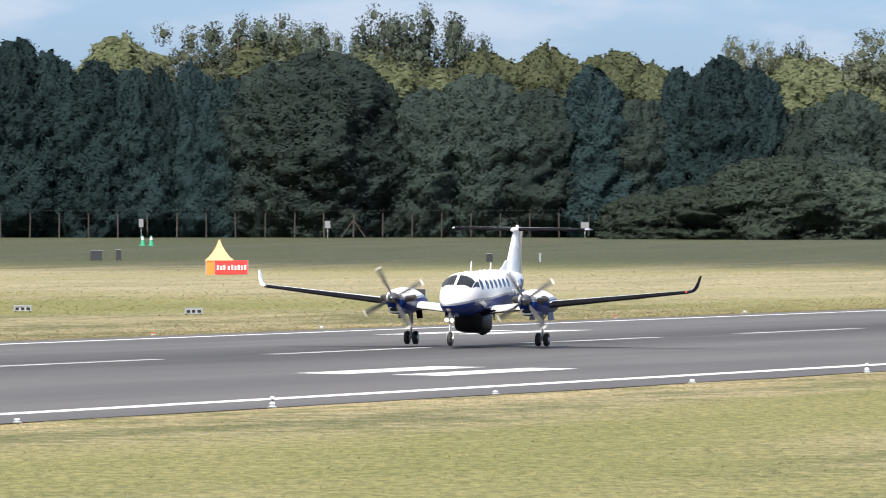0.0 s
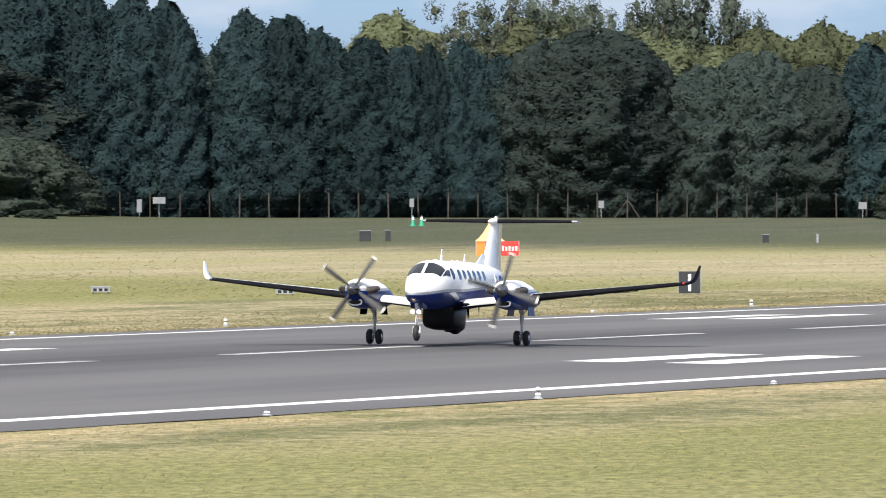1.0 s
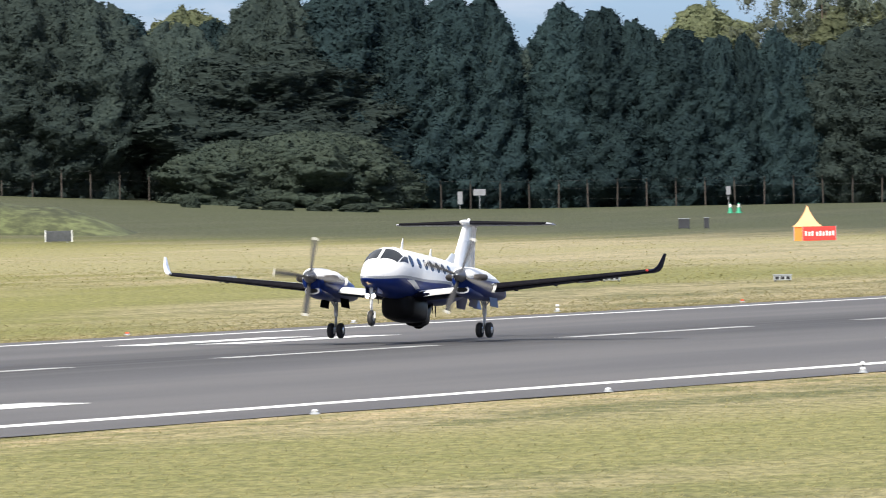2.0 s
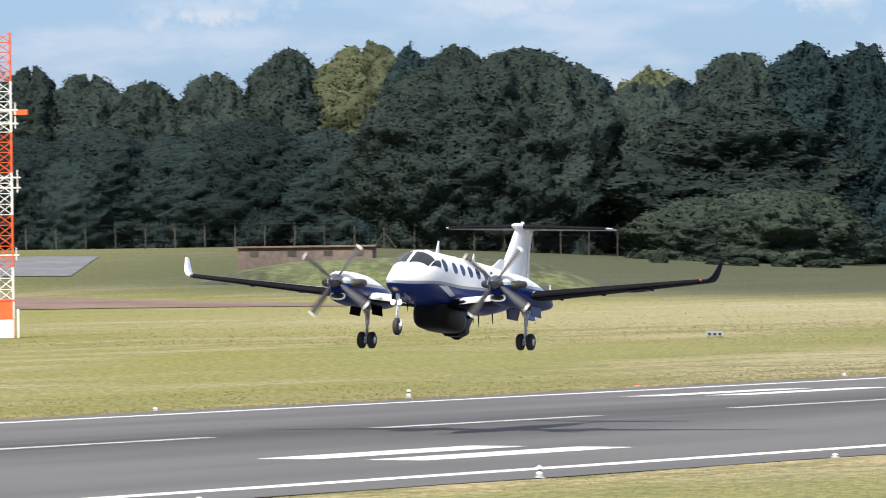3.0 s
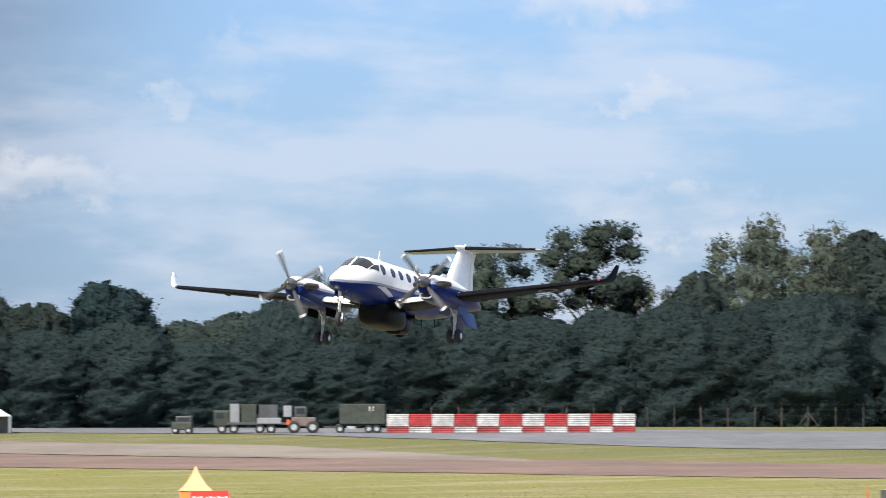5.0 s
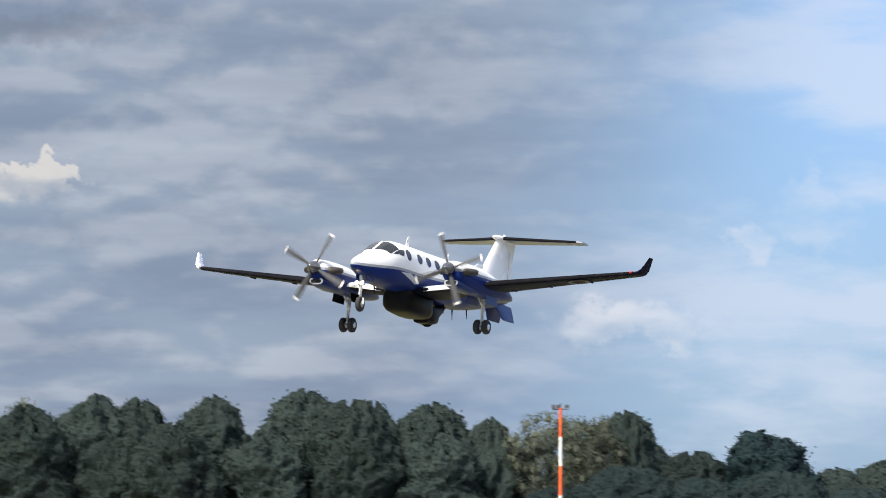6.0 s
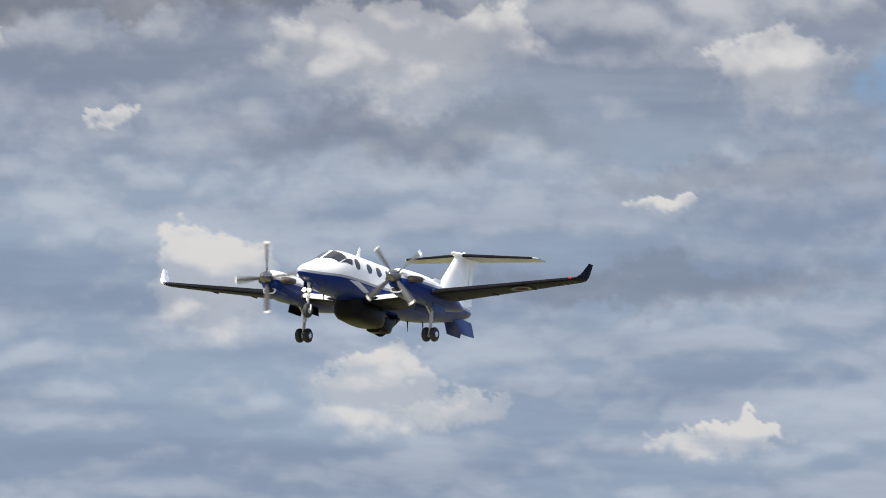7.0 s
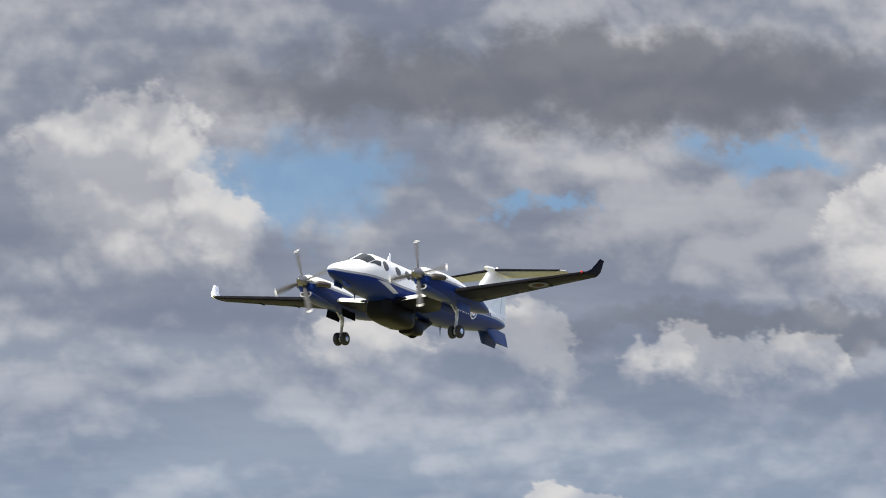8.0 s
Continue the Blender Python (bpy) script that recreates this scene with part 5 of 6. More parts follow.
def patch(outline, off=0.012, grid=7):
    """A piece of skin laid over the fuselage, between corners (x, angle): fore-low, aft-low, aft-high, fore-high."""
    (x0, a0), (x1, a1), (x2, a2), (x3, a3) = outline
    V, F = [], []
    for layer in (off, -0.02):
        for j in range(grid):
            g = j / (grid - 1)
            for i in range(grid):
                f = i / (grid - 1)
                x = (x0 + (x1 - x0) * f) * (1 - g) + (x3 + (x2 - x3) * f) * g
                a = (a0 + (a1 - a0) * f) * (1 - g) + (a3 + (a2 - a3) * f) * g
                V.append(skin(x, a, layer))
    for j in range(grid - 1):
        for i in range(grid - 1):
            a = j * grid + i
            F.append((a, a + 1, a + grid + 1, a + grid))
    rim = list(range(grid)) + [j * grid + grid - 1 for j in range(1, grid)] + [(grid - 1) * grid + i for i in range(grid - 2, -1, -1)] + [j * grid for j in range(grid - 2, 0, -1)]
    o = grid * grid
    for a, b in zip(rim, rim[1:] + rim[:1]):
        F.append((a, a + o, b + o, b))
    return fixed(mesh(V, F, 40))


def oval(x, ang, rx, ra, off=0.012, sides=22):
    """An oval pane on the fuselage's side."""
    V = [skin(x, ang, off)] + [skin(x + rx * math.cos(6.2832 * k / sides), ang + ra * math.sin(6.2832 * k / sides), off) for k in range(sides)]
    V += [skin(x + rx * 1.02 * math.cos(6.2832 * k / sides), ang + ra * 1.02 * math.sin(6.2832 * k / sides), -0.02) for k in range(sides)]
    F = [(0, 1 + k, 1 + (k + 1) % sides) for k in range(sides)]
    F += [(1 + k, 1 + sides + k, 1 + sides + (k + 1) % sides, 1 + (k + 1) % sides) for k in range(sides)]
    return fixed(mesh(V, F, 40))


AIRFOIL = [(1.0, 0.0), (0.85, 0.022), (0.65, 0.052), (0.45, 0.076), (0.28, 0.082), (0.14, 0.070), (0.05, 0.046), (0.012, 0.022), (0.0, 0.0),
           (0.012, -0.020), (0.05, -0.034), (0.14, -0.046), (0.28, -0.052), (0.45, -0.048), (0.65, -0.032), (0.85, -0.014)]


def wing_mesh(ribs, pick=None, grow=0.0, thick=1.0):
    """Ribs: (point at the nose, chord, normal). pick: the airfoil's points to skin (a strip); grow lifts it off the wing."""
    pts = [AIRFOIL[i] for i in pick] if pick else AIRFOIL
    V, F, n = [], [], len(pts)
    for p, chord, up in ribs:
        p, up = Vector(p), Vector(up).normalized()
        for c, h in pts:
            lift = grow if h >= 0 else -grow
            V.append(p + Vector((-chord * c + (grow if c < 0.03 else 0), 0, 0)) + up * (chord * h * thick + (lift if c > 0.004 else 0)))
    for i in range(len(ribs) - 1):
        for k in range(n if not pick else n - 1):
            a, b = i * n + k, i * n + (k + 1) % n
            F.append((a, b, b + n, a + n))
    if not pick:
        F += [tuple(range(n))[::-1], tuple(range((len(ribs) - 1) * n, len(ribs) * n))]
    return fixed(mesh(V, F, 35))


def ring(x, y, z, w, h, n=24, power=2.2, low=1.0):
    out = []
    for k in range(n):
        a = 2 * math.pi * k / n
        s, c = math.sin(a), math.cos(a)
        e = 2 / power
        out.append((x, y + w * math.copysign(abs(s) ** e, s), z + h * math.copysign(abs(c) ** e, c) * (low if c < 0 else 1)))
    return out


def wing_z(y):
    return 1.30 + abs(y) * math.tan(radians(6.0))


def wheel(parent, name, at, r, w, label=""):
    V, F = lathe([(-w / 2, r * 0.55), (-w / 2, r * 0.80), (-w * 0.36, r * 0.95), (-w * 0.15, r), (w * 0.15, r), (w * 0.36, r * 0.95), (w / 2, r * 0.80), (w / 2, r * 0.55)], 28, "y")
    ob = part(name, fixed(mesh(V, F, 40)), TYRE, parent, "black rubber tyre", Matrix.Translation(at))
    V, F = lathe([(-w * 0.53, r * 0.10), (-w * 0.56, r * 0.28), (-w * 0.50, r * 0.42), (w * 0.50, r * 0.42), (w * 0.56, r * 0.28), (w * 0.53, r * 0.10)], 20, "y")
    part("rim", fixed(mesh(V, F, 30)), STEEL, ob, "bright metal wheel rim")
    return ob


def propeller(plane, side):
    hub = Matrix.Translation((3.05, side * 2.62, 1.90))
    V, F = lathe([(-0.12, 0.20), (0.0, 0.225), (0.12, 0.21), (0.24, 0.165), (0.34, 0.10), (0.39, 0.045), (0.405, 0.008)], 28)
    prop = part("propeller", fixed(mesh(V, F, 60)), SPINNER, plane, "polished metal spinner with four blades", hub)
    secs = [(0.16, 0.045, 0.042, 62), (0.26, 0.058, 0.036, 56), (0.42, 0.080, 0.026, 46), (0.70, 0.098, 0.018, 34), (1.0, 0.100, 0.013, 26), (1.24, 0.088, 0.010, 22), (1.335, 0.070, 0.006, 20)]
    for lo, hi, mat, label in ((0, 6, BLADE, ""), (5, 7, BLADE_TIP, "pale blade tip")):
        rings = []
        for r, c, t, tw in secs[lo:hi]:
            a = radians(tw)
            rr = []
            for k in range(10):
                u, v = c * math.cos(k * 0.6283), t * math.sin(k * 0.6283)
                rr.append((u * math.sin(a) + v * math.cos(a), u * math.cos(a) - v * math.sin(a), r if lo == 0 or r > secs[5][0] else r - 0.001))
            rings.append(rr)
        me = loft(rings, 50)
        for k in range(4):
            m = Matrix.Rotation(k * math.pi / 2, 4, "X")
            if lo == 0:
                part("blade", me, mat, prop, "dark grey propeller blade", m)
            else:
                part("blade_tip", me, mat, prop, label, m)
    return prop


def aircraft():
    plane = thing("turboprop_aircraft", "white and blue twin-engined turboprop aircraft with wheels down, taking off", "aircraft")
    hull = part("fuselage", fuselage_mesh(), HULL, plane, "white fuselage with a royal blue lower half")
    # cockpit: two front panes, a pane each side of them, a small triangle and a rounded side window
    for s in (1, -1):
        part("windscreen", patch([(3.80, 3 * s), (3.55, 55 * s), (3.02, 52 * s), (3.14, 3 * s)]), GLASS, hull, "dark windscreen pane")
        part("side_window", patch([(3.45, 59 * s), (2.82, 72 * s), (2.70, 56 * s), (2.93, 53 * s)]), GLASS, hull, "dark cockpit side pane")
        part("quarter_window", oval(2.42, 65 * s, 0.17, 15), GLASS, hull, "dark rounded cockpit window")
        for x in (1.55, 0.82, 0.09, -0.64, -1.37, -2.10):
            part("cabin_window", oval(x, 67 * s, 0.185, 13.0), GLASS, hull, "dark oval cabin window")
    for s in (1, -1):
        V, F = rod(skin(3.85, 1.5 * s, 0.01), skin(3.10, 1.5 * s, 0.01), 0.025, 6)
        part("windscreen_post", mesh(V, F, 60), WHITE, hull)
        part("stripe", patch([(2.95, 106 * s), (1.65, 127 * s), (1.35, 121 * s), (2.25, 104 * s)], 0.008), SILVER, hull, "pale grey swept stripe")
    # blade aerials and small fairings on the roof and belly
    for x, h in ((1.1, 0.42), (-2.3, 0.30)):
        b = skin(x, 0, -0.02)
        part("aerial", loft([[(b.x + 0.14, 0.012, b.z), (b.x - 0.14, 0.012, b.z), (b.x - 0.14, -0.012, b.z), (b.x + 0.14, -0.012, b.z)], [(b.x - 0.05, 0.008, b.z + h), (b.x - 0.14, 0.008, b.z + h), (b.x - 0.14, -0.008, b.z + h), (b.x - 0.05, -0.008, b.z + h)]], 20), WHITE, hull, "white blade aerial")
    for x in (2.1, 1.9, -0.5, -1.2):
        b = skin(x, 0, -0.01)
        V, F = lathe([(-0.10, 0.01), (-0.06, 0.05), (0.06, 0.05), (0.10, 0.01)], 12)
        part("roof_fairing", mesh([(v[0] + b.x, v[1], v[2] + b.z) for v in V], F, 50), WHITE, hull)
    # belly radome with the sensor turret behind it
    rings = []
    for x, w, b in ((1.86, 0.20, 0.95), (1.80, 0.40, 0.74), (1.66, 0.52, 0.62), (1.40, 0.58, 0.55), (0.6, 0.60, 0.50), (0.0, 0.59, 0.50), (-0.30, 0.54, 0.53), (-0.46, 0.42, 0.66), (-0.52, 0.20, 0.95)):
        top = 1.40
        rings.append(ring(x, 0, (top + b) / 2, w, (top - b) / 2, 28, 3.6))
    part("belly_radome", loft(rings, 45), RADOME, plane, "black belly radome")
    rings = [ring(x, 0, z, w, h, 24, 4.0) for x, z, w, h in ((-0.40, 0.80, 0.26, 0.26), (-0.46, 0.78, 0.31, 0.34), (-0.95, 0.78, 0.32, 0.35), (-1.30, 0.82, 0.31, 0.32), (-1.42, 0.90, 0.26, 0.24), (-1.9, 1.12, 0.20, 0.14), (-2.3, 1.24, 0.08, 0.06))]
    fair = part("sensor_fairing", loft(rings, 45), RADOME, plane, "dark faired sensor housing")
    V, F = lathe([(-0.20, 0.05), (-0.17, 0.19), (-0.06, 0.25), (0.06, 0.25), (0.17, 0.19), (0.20, 0.05)], 22, "y")
    part("sensor_ball", fixed(mesh([(v[0] - 1.0, v[1], v[2] + 0.62) for v in V], F, 40)), BOOT, fair, "dark grey sensor ball")
    for x, y, h in ((-1.6, 0.3, 0.34), (-3.0, 0.0, 0.42), (-3.9, 0.15, 0.36), (3.0, -0.25, 0.3)):
        z0 = skin(x, 180, 0).z + 0.05
        V, F = tube([(x, y, z0), (x - 0.06, y, z0 - h)], (0.03, 0.008), 6)
        part("belly_aerial", mesh(V, F, 50), BOOT, hull, "dark whip aerial")

    # wings
    up = lambda s: (0, -s * math.sin(radians(6)), math.cos(radians(6)))
    for s in (1, -1):
        inner = [((1.35, s * 0.45, wing_z(0.45)), 2.45, (0, 0, 1)), ((1.25, s * 1.3, wing_z(1.3)), 2.32, up(s)), ((1.22, s * 2.2, wing_z(2.2)), 2.22, up(s))]
        outer = [((1.22, s * 2.2, wing_z(2.2)), 2.22, up(s)), ((1.12, s * 3.2, wing_z(3.2)), 2.02, up(s)), ((0.80, s * 5.6, wing_z(5.6)), 1.50, up(s)), ((0.50, s * 7.9, wing_z(7.9)), 1.02, up(s)), ((0.42, s * 8.45, wing_z(8.45)), 0.90, up(s))]
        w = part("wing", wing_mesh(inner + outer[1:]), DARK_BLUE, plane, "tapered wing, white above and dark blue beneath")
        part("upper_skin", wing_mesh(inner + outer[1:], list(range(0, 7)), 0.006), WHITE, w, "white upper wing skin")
        part("deicing_boot", wing_mesh(outer[1:], [5, 6, 7, 8, 9, 10], 0.012), BOOT, w, "black rubber leading-edge boot")
        part("leading_edge", wing_mesh([((1.28, s * 0.82, wing_z(0.82)), 2.35, up(s)), inner[1], inner[2]], [6, 7, 8, 9], 0.012), WHITE, w, "white inner leading edge")
        part("flap", wing_mesh(inner[1:] + outer[1:3], [14, 15, 0], 0.007), DIM, w, "grey flap along the trailing edge")
        part("aileron", wing_mesh([((0.78, s * 5.75, wing_z(5.75)), 1.47, up(s)), outer[3]], [14, 15, 0], 0.007), DIM, w, "dark grey aileron")
        # winglet curves up from the tip
        wl = []
        for y, z, x, c, a in ((8.45, wing_z(8.45), 0.42, 0.90, 6), (8.60, wing_z(8.6) + 0.03, 0.36, 0.80, 30), (8.70, wing_z(8.7) + 0.14, 0.24, 0.68, 62), (8.76, wing_z(8.7) + 0.32, 0.10, 0.54, 78), (8.83, wing_z(8.7) + 0.60, -0.12, 0.32, 80)):
            wl.append(((x, s * y, z), c, (0, -s * math.sin(radians(a)), math.cos(radians(a)))))
        part("winglet", wing_mesh(wl), WHITE if s < 0 else DARK_BLUE, w, "upswept winglet")
        V, F = lathe([(0.12, 0.01), (0.09, 0.035), (-0.02, 0.045), (-0.12, 0.02)], 12)
        part("position_light", fixed(mesh([(v[0] + 0.42, v[1] + s * 8.40, v[2] + wing_z(8.4) + 0.02) for v in V], F, 50)), RED if s > 0 else STEEL, w)
        # flap and aileron tracks
        for y in (3.6, 5.0, 6.6):
            V, F = lathe([(0.20, 0.01), (0.1, 0.035), (-0.25, 0.03), (-0.32, 0.008)], 8)
            part("hinge_fairing", mesh([(v[0] - 0.55 + 0.06 * y, v[1] + s * y, v[2] + wing_z(y) - 0.05) for v in V], F, 50), DARK_BLUE, w)
        # roundel beneath the wing: blue, white and red rings laid flat, in darkened tints
        for r, z, mat in ((0.44, 0.0, DIM), (0.37, 0.004, NAVY), (0.25, 0.008, DIM), (0.12, 0.012, DIM_RED)):
            if s > 0:
                cy = 6.3
                cz = wing_z(cy) - 0.085 - z
                V = [(0.15, s * cy, cz)] + [(0.15 + r * math.cos(k * 0.2618), s * cy + r * math.sin(k * 0.2618), cz + r * math.sin(k * 0.2618) * 0.105) for k in range(24)]
                part("roundel_ring", mesh(V, [(0, 1 + (k + 1) % 24, 1 + k) for k in range(24)]), mat, w)

        # engine nacelle
        y = s * 2.62
        prof = [(2.93, 1.90, 0.22, 0.22), (2.90, 1.88, 0.30, 0.29), (2.78, 1.84, 0.37, 0.37), (2.5, 1.80, 0.42, 0.43), (2.1, 1.78, 0.46, 0.47), (1.5, 1.76, 0.50, 0.50), (0.8, 1.74, 0.51, 0.50), (0.0, 1.68, 0.50, 0.45), (-0.8, 1.62, 0.44, 0.36), (-1.5, 1.58, 0.32, 0.24), (-2.0, 1.55, 0.18, 0.13), (-2.3, 1.54, 0.04, 0.04)]
        nac = part("nacelle", loft([ring(*(p[0], y, p[1], p[2], p[3]), 28, 2.3) for p in prof], 50), HULL, plane, "white and blue engine nacelle")
        rings = [ring(x, y, z, w_, h_, 20, 2.6) for x, z, w_, h_ in ((2.78, 1.44, 0.25, 0.115), (2.74, 1.44, 0.28, 0.14), (2.4, 1.42, 0.31, 0.17), (1.7, 1.40, 0.34, 0.19), (0.9, 1.42, 0.30, 0.18), (0.4, 1.45, 0.16, 0.12))]
        chin = part("chin_intake", loft(rings, 45), NAVY, nac, "blue chin air intake")
        part("intake_lip", loft([ring(2.79, y, 1.44, 0.255, 0.12, 20, 2.6), ring(2.80, y, 1.44, 0.235, 0.10, 20, 2.6), ring(2.81, y, 1.44, 0.26, 0.125, 20, 2.6)], 30), STEEL, chin, "bright metal intake lip")
        part("intake_mouth", loft([ring(2.805, y, 1.44, 0.205, 0.075, 20, 2.6), ring(2.822, y, 1.44, 0.20, 0.07, 20, 2.6)], 30), HOLE, chin)
        for e in (1, -1):
            V, F = tube([(2.62, y + e * 0.34, 1.84), (2.58, y + e * 0.48, 1.86), (2.42, y + e * 0.57, 1.88), (2.10, y + e * 0.60, 1.90)], (0.115, 0.12, 0.115, 0.108), 16)
            ex = part("exhaust_stack", mesh(V, F, 50), SOOT, nac, "heat-stained exhaust stack")
            V, F = lathe([(2.098, 0.09), (2.09, 0.09)], 14)
            part("exhaust_mouth", mesh([(v[0], v[1] + y + e * 0.60, v[2] + 1.90) for v in V], F), HOLE, ex)
        for k in range(3):
            V, F = rod((2.3 - 0.25 * k, y + s * 0.47, 2.0), (2.15 - 0.25 * k, y + s * 0.49, 2.0), 0.018, 6)
            part("cowl_vent", mesh(V, F, 50), HOLE, nac)

        # main undercarriage: twin wheels on one leg, with doors
        leg = part("main_gear", mesh(*joined([tube([(0.05, y, 1.45), (0.02, y, 0.75)], (0.075, 0.070), 14), tube([(0.02, y, 0.78), (0.0, y, 0.27)], (0.045, 0.045), 12), rod((0.0, y - 0.17, 0.265), (0.0, y + 0.17, 0.265), 0.05, 12), rod((0.10, y, 0.72), (0.12, y, 0.42), 0.022), rod((0.12, y, 0.42), (0.02, y, 0.30), 0.022), rod((0.04, y, 0.95), (0.75, y, 1.42), 0.030), rod((0.03, y, 1.0), (0.03, y + s * 0.28, 1.40), 0.022)]), 50), STRUT, plane, "white main landing-gear leg")
        for e in (1, -1):
            wheel(leg, "main_wheel", (0, y + e * 0.165, 0.262), 0.262, 0.19)
            part("gear_door", box(0.95, 0.02, 0.34, (0.15, y + e * 0.33, 1.02), 0.008, Matrix.Translation((0, y + e * 0.33, 1.36)) @ Matrix.Rotation(e * radians(8), 4, "X") @ Matrix.Translation((0, -y - e * 0.33, -1.36))), NAVY if s > 0 else BOOT, leg, "open gear door")

    # nose undercarriage with its lights
    leg = part("nose_gear", mesh(*joined([tube([(4.62, 0, 1.55), (4.58, 0, 0.86)], (0.062, 0.058), 12), tube([(4.58, 0, 0.90), (4.55, 0, 0.60)], (0.04, 0.04), 10), rod((4.55, -0.11, 0.60), (4.55, 0.11, 0.60), 0.035), rod((4.55, 0.115, 0.62), (4.56, 0.115, 0.40), 0.030), rod((4.55, -0.115, 0.62), (4.56, -0.115, 0.40), 0.030), rod((4.60, 0, 1.0), (4.05, 0, 1.45), 0.028), rod((4.66, 0, 0.95), (4.70, 0, 0.72), 0.02)]), 50), STRUT, plane, "white nose landing-gear leg")
    wheel(leg, "nose_wheel", (4.56, 0, 0.40), 0.268, 0.17)
    for e in (1, -1):
        V, F = lathe([(-0.08, 0.03), (-0.04, 0.085), (0.035, 0.092), (0.045, 0.07)], 16)
        lamp = part("landing_lamp", fixed(mesh([(v[0] + 4.70, v[1] + e * 0.105, v[2] + 1.12) for v in V], F, 50)), STEEL, leg, "round landing lamp")
        V, F = lathe([(0.047, 0.066), (0.055, 0.05), (0.060, 0.01)], 16)
        part("lamp_glass", fixed(mesh([(v[0] + 4.70, v[1] + e * 0.105, v[2] + 1.12) for v in V], F, 50)), GLOW, lamp, "glowing lamp glass")
        part("nose_gear_door", box(0.60, 0.018, 0.20, (4.30, e * 0.20, 1.24), 0.006), NAVY, plane, "open blue nose-gear door")

    # tail: fin, dorsal fillet, tailplane on top, bullet, and two ventral strakes
    def upright(rows, mat, name, parent, label="", thick=0.85):
        return part(name, wing_mesh([((x, 0, z), c, (0, 1, 0)) for x, z, c in rows], None, 0, thick), mat, parent, label)

    fin = upright([(-4.85, 2.62, 3.05), (-5.10, 2.90, 2.75), (-5.55, 3.40, 2.25), (-6.10, 4.00, 1.80), (-6.35, 4.28, 1.68)], WHITE, "fin", plane, "white swept fin")
    upright([(-3.3, 2.72, 2.4), (-4.3, 2.96, 1.3), (-4.9, 3.2, 0.7)], WHITE, "dorsal_fillet", fin, "", 0.35)
    part("rudder_gap", mesh(*joined([rod((-7.35, e * 0.075, 2.75), (-7.45, e * 0.055, 4.2), 0.006, 6) for e in (1, -1)]), 50), SILVER, fin)
    V, F = lathe([(0.95, 0.01), (0.85, 0.09), (0.5, 0.15), (0.0, 0.16), (-0.7, 0.12), (-1.1, 0.03)], 18)
    part("tail_bullet", fixed(mesh([(v[0] - 7.0, v[1], v[2] * 0.75 + 4.36) for v in V], F, 50)), WHITE, fin, "white rounded tail fairing")
    V, F = lathe([(0.07, 0.01), (0.04, 0.05), (-0.04, 0.05), (-0.07, 0.01)], 12)
    part("beacon", fixed(mesh([(v[0] - 7.0, v[1], v[2] + 4.50) for v in V], F, 50)), STRUT, fin, "small pale beacon on the tail")
    for s in (1, -1):
        ribs = [((-6.55, s * 0.05, 4.36), 1.62, (0, 0, 1)), ((-7.0, s * 1.3, 4.37), 1.28, (0, 0, 1)), ((-7.42, s * 2.65, 4.38), 0.92, (0, 0, 1)), ((-7.60, s * 2.80, 4.38), 0.66, (0, 0, 1))]
        tp = part("tailplane", wing_mesh(ribs, None, 0, 0.75), TAIL_PAINT, plane, "white tailplane with a black leading edge")
        part("deicing_boot", wing_mesh(ribs[:3], [5, 6, 7, 8, 9, 10], 0.010, 0.75), BOOT, tp, "black rubber leading-edge boot")
        rows = []
        for x, z, c in ((-5.95, 1.98, 1.70), (-6.35, 1.68, 1.35), (-6.65, 1.42, 1.05)):
            rows.append(((x, s * (0.16 + (1.98 - z) * 0.25), z), c, (0, 0.92, s * 0.39)))
        part("ventral_strake", wing_mesh(rows, None, 0, 0.4), NAVY, plane, "blue ventral strake")
    # markings on the rear fuselage
    for s in (1, -1):
        for r, off, mat in ((0.30, 0.010, NAVY), (0.30, 0.012, WHITE), (0.25, 0.015, NAVY), (0.165, 0.018, WHITE), (0.085, 0.021, RED)):
            part("roundel_ring", oval(-4.35, 88 * s, r, r / 0.70 * 57.3, off), mat, hull)
        for k in range(5):
            part("serial_bar", patch([(-5.25 - 0.17 * k, 84 * s), (-5.37 - 0.17 * k, 84 * s), (-5.37 - 0.17 * k, 68 * s), (-5.25 - 0.17 * k, 68 * s)], 0.008, 3), NAVY, hull)
        words = bpy.data.curves.new("words", "FONT")
        words.body, words.size, words.extrude, words.align_x = "ROYAL NAVY", 0.36, 0.004, "CENTER"
        t = new("lettering", words)
        me = bpy.data.meshes.new_from_object(t.evaluated_get(bpy.context.evaluated_depsgraph_get()))
        bpy.data.objects.remove(t)
        at = skin(-3.0, 92 * s, 0.012)
        turn = Matrix(((-1 * s, 0, 0), (0, 0, s), (0, 1, 0))).to_4x4()
        part("lettering", me, WHITE, hull, "white lettering", Matrix.Translation((at.x, at.y, at.z - 0.15)) @ turn)
    return plane, leg


PLANE, NOSE_GEAR = aircraft()
PROP_LEFT, PROP_RIGHT = propeller(PLANE, 1), propeller(PLANE, -1)

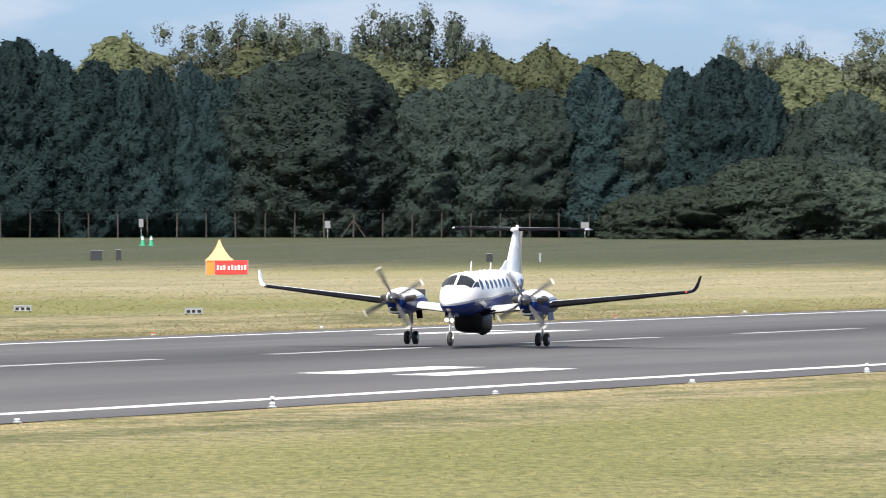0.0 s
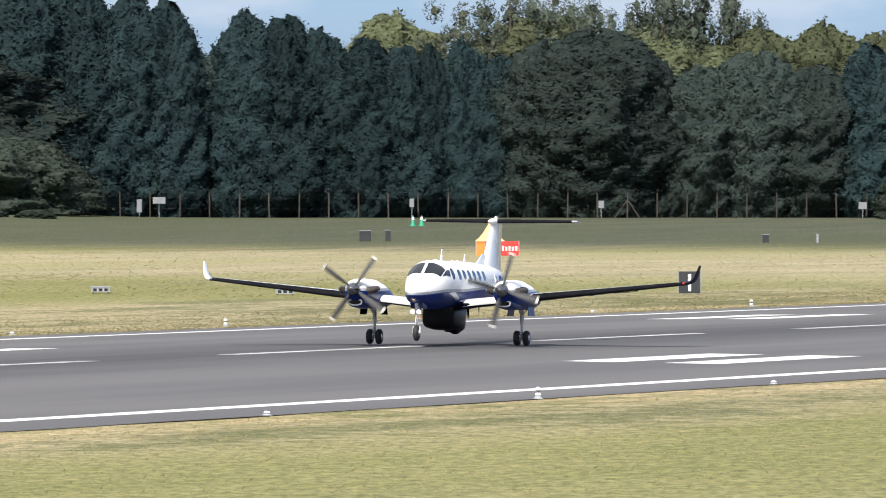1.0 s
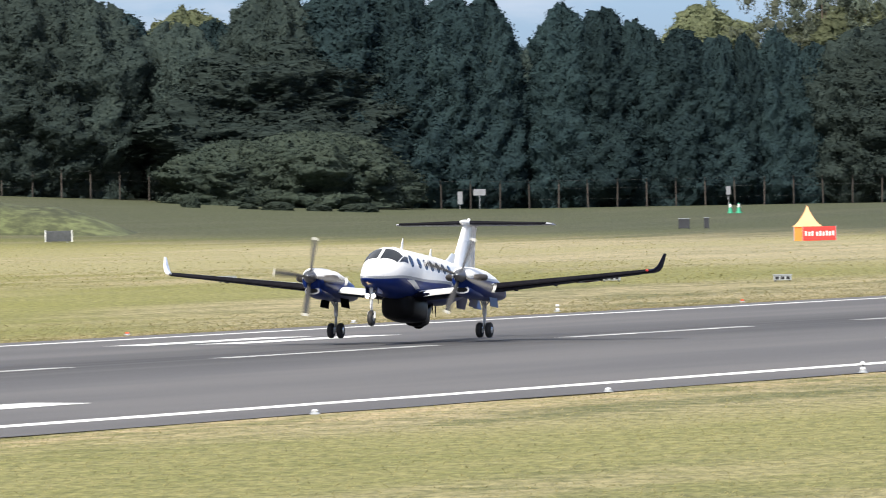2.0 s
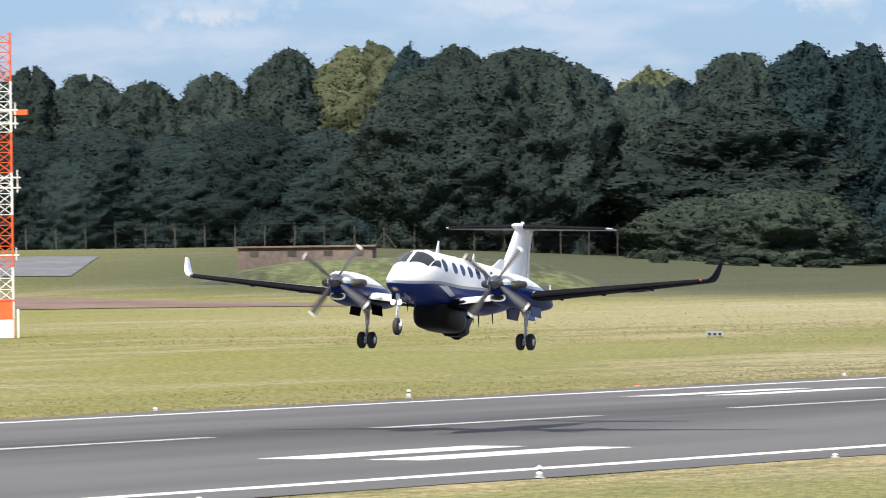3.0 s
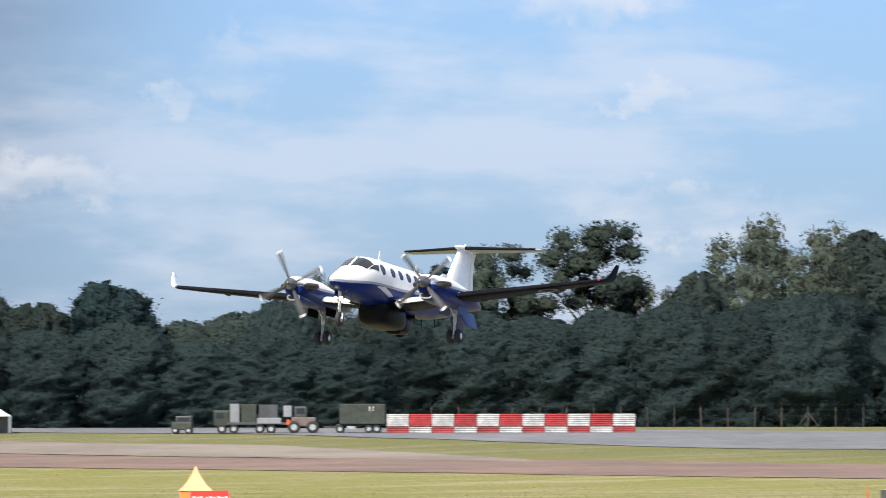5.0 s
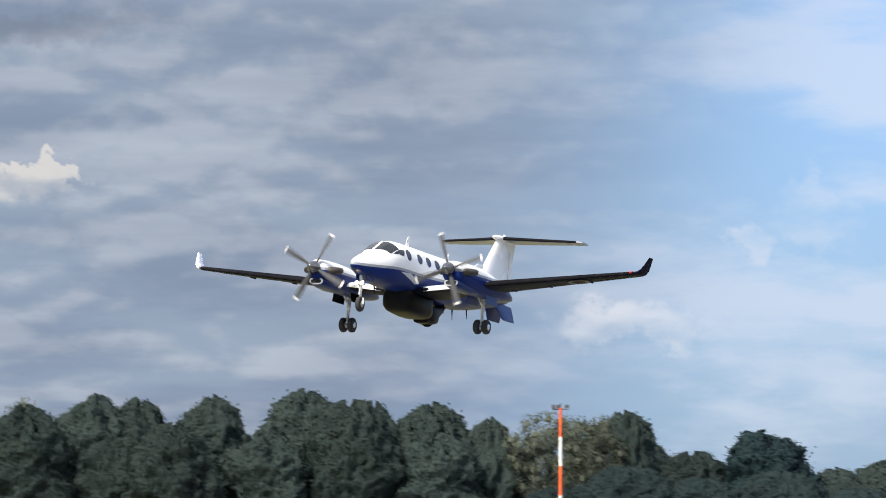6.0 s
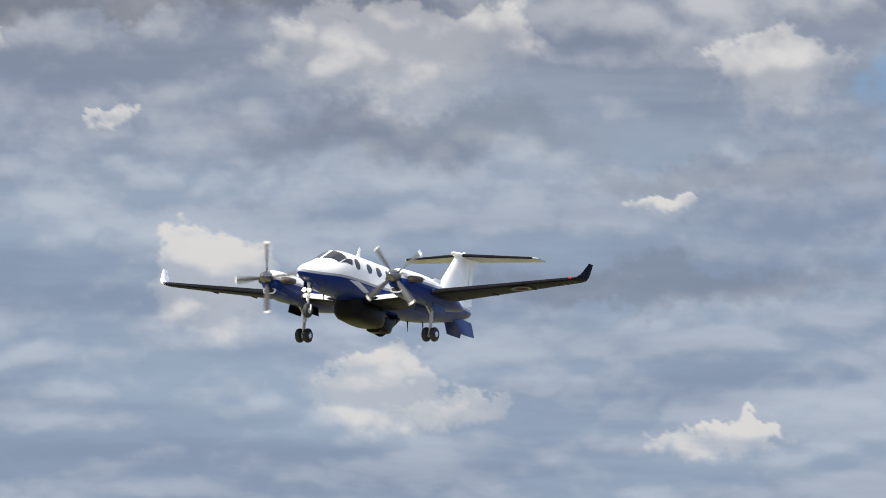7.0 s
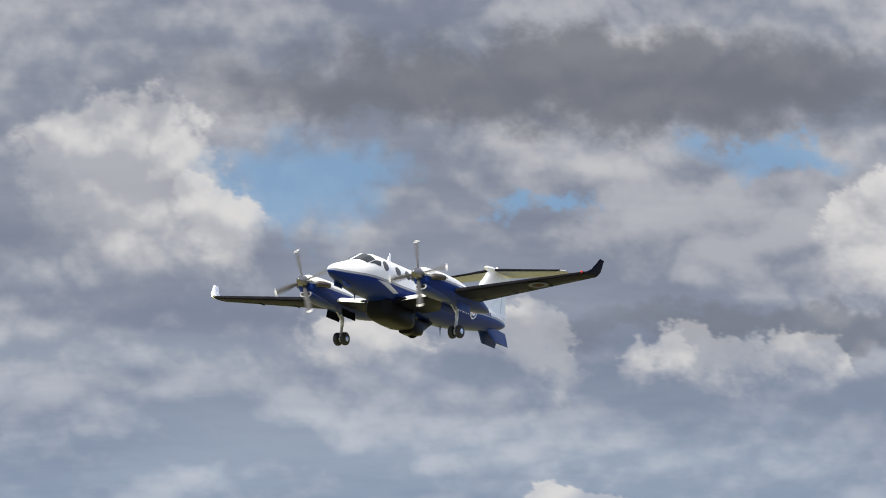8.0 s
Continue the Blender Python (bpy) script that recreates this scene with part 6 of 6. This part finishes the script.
# rows: seconds, place, lean, nose down, heading
PLANE_ROWS = [
    (0.0, 1.37, 338.09, -0.15, -0.7, 1.0, -103.2),
    (0.5, -4.03, 324.01, -0.16, -0.6, 0.3, -102.4),
    (1.0, -9.30, 312.48, -0.20, -0.4, -1.1, -101.9),
    (1.5, -15.18, 298.50, -0.19, -0.7, -2.9, -101.7),
    (2.0, -21.00, 291.04, -0.06, -0.4, -4.6, -102.5),
    (3.5, -39.20, 220.70, 3.75, -1.8, -4.7, -102.7),
    (4.0, -48.93, 219.31, 4.70, -2.4, -4.7, -102.3),
    (4.5, -60.14, 219.23, 6.18, -1.4, -5.2, -101.8),
    (5.0, -71.12, 210.43, 8.24, 0.5, -6.1, -100.7),
    (5.2, -74.75, 202.59, 9.18, 0.3, -6.3, -100.4),
    (6.3, -93.42, 140.54, 15.69, -1.7, -6.5, -98.5),
    (6.5, -98.15, 130.97, 17.24, -1.6, -6.5, -98.1),
    (7.0, -116.08, 122.38, 22.95, -1.0, -6.8, -97.7),
    (7.5, -137.40, 116.54, 30.52, -0.1, -7.2, -97.0),
    (8.0, -153.13, 94.43, 37.01, 0.4, -7.9, -95.7),
]
# blade angle at these seconds, clockwise from the front
PHASE_TIMES = (0, 0.5, 1, 1.5, 2, 3.5, 4, 4.5, 5, 6.5, 7, 7.5, 8)
PHASE_RIGHT = (61, 60, 35, 42, 7, 50, 3, 3, 66, 55, 85, 0, 72)
PHASE_LEFT = (55, 10, 15, 30, 20, 45, 28, 55, 50, 82, 51, 85, 82)


def spin(prop, side, phases):
    """The propellers' turn, about 80 degrees from frame to frame."""
    rows, turned = [], -phases[0]
    rows.append((0.0, pose(3.05, side * 2.62, 1.90, turned)))
    for i in range(len(PHASE_TIMES) - 1):
        steps = round((PHASE_TIMES[i + 1] - PHASE_TIMES[i]) * FPS)
        whole = -(phases[i + 1] - phases[i])
        while whole > -78 * steps:
            whole -= 90
        for k in range(1, steps + 1):
            rows.append((PHASE_TIMES[i] + k / FPS, pose(3.05, side * 2.62, 1.90, turned + whole * k / steps)))
        turned += whole
    walk(prop, rows)


def motions():
    walk(PLANE, [(t, pose(x, y, z, roll, down, head)) for t, x, y, z, roll, down, head in PLANE_ROWS])
    hinge = Matrix.Translation((4.62, 0, 1.55))
    walk(NOSE_GEAR, [(t, hinge @ pose(0, 0, 0, 0, a, 0) @ hinge.inverted()) for t, a in ((0.0, 0), (6.5, 0), (6.9, 0), (7.2, 7), (7.5, 28), (7.8, 66), (8.0, 86))])
    spin(PROP_LEFT, 1, PHASE_LEFT)
    spin(PROP_RIGHT, -1, PHASE_RIGHT)


motions()
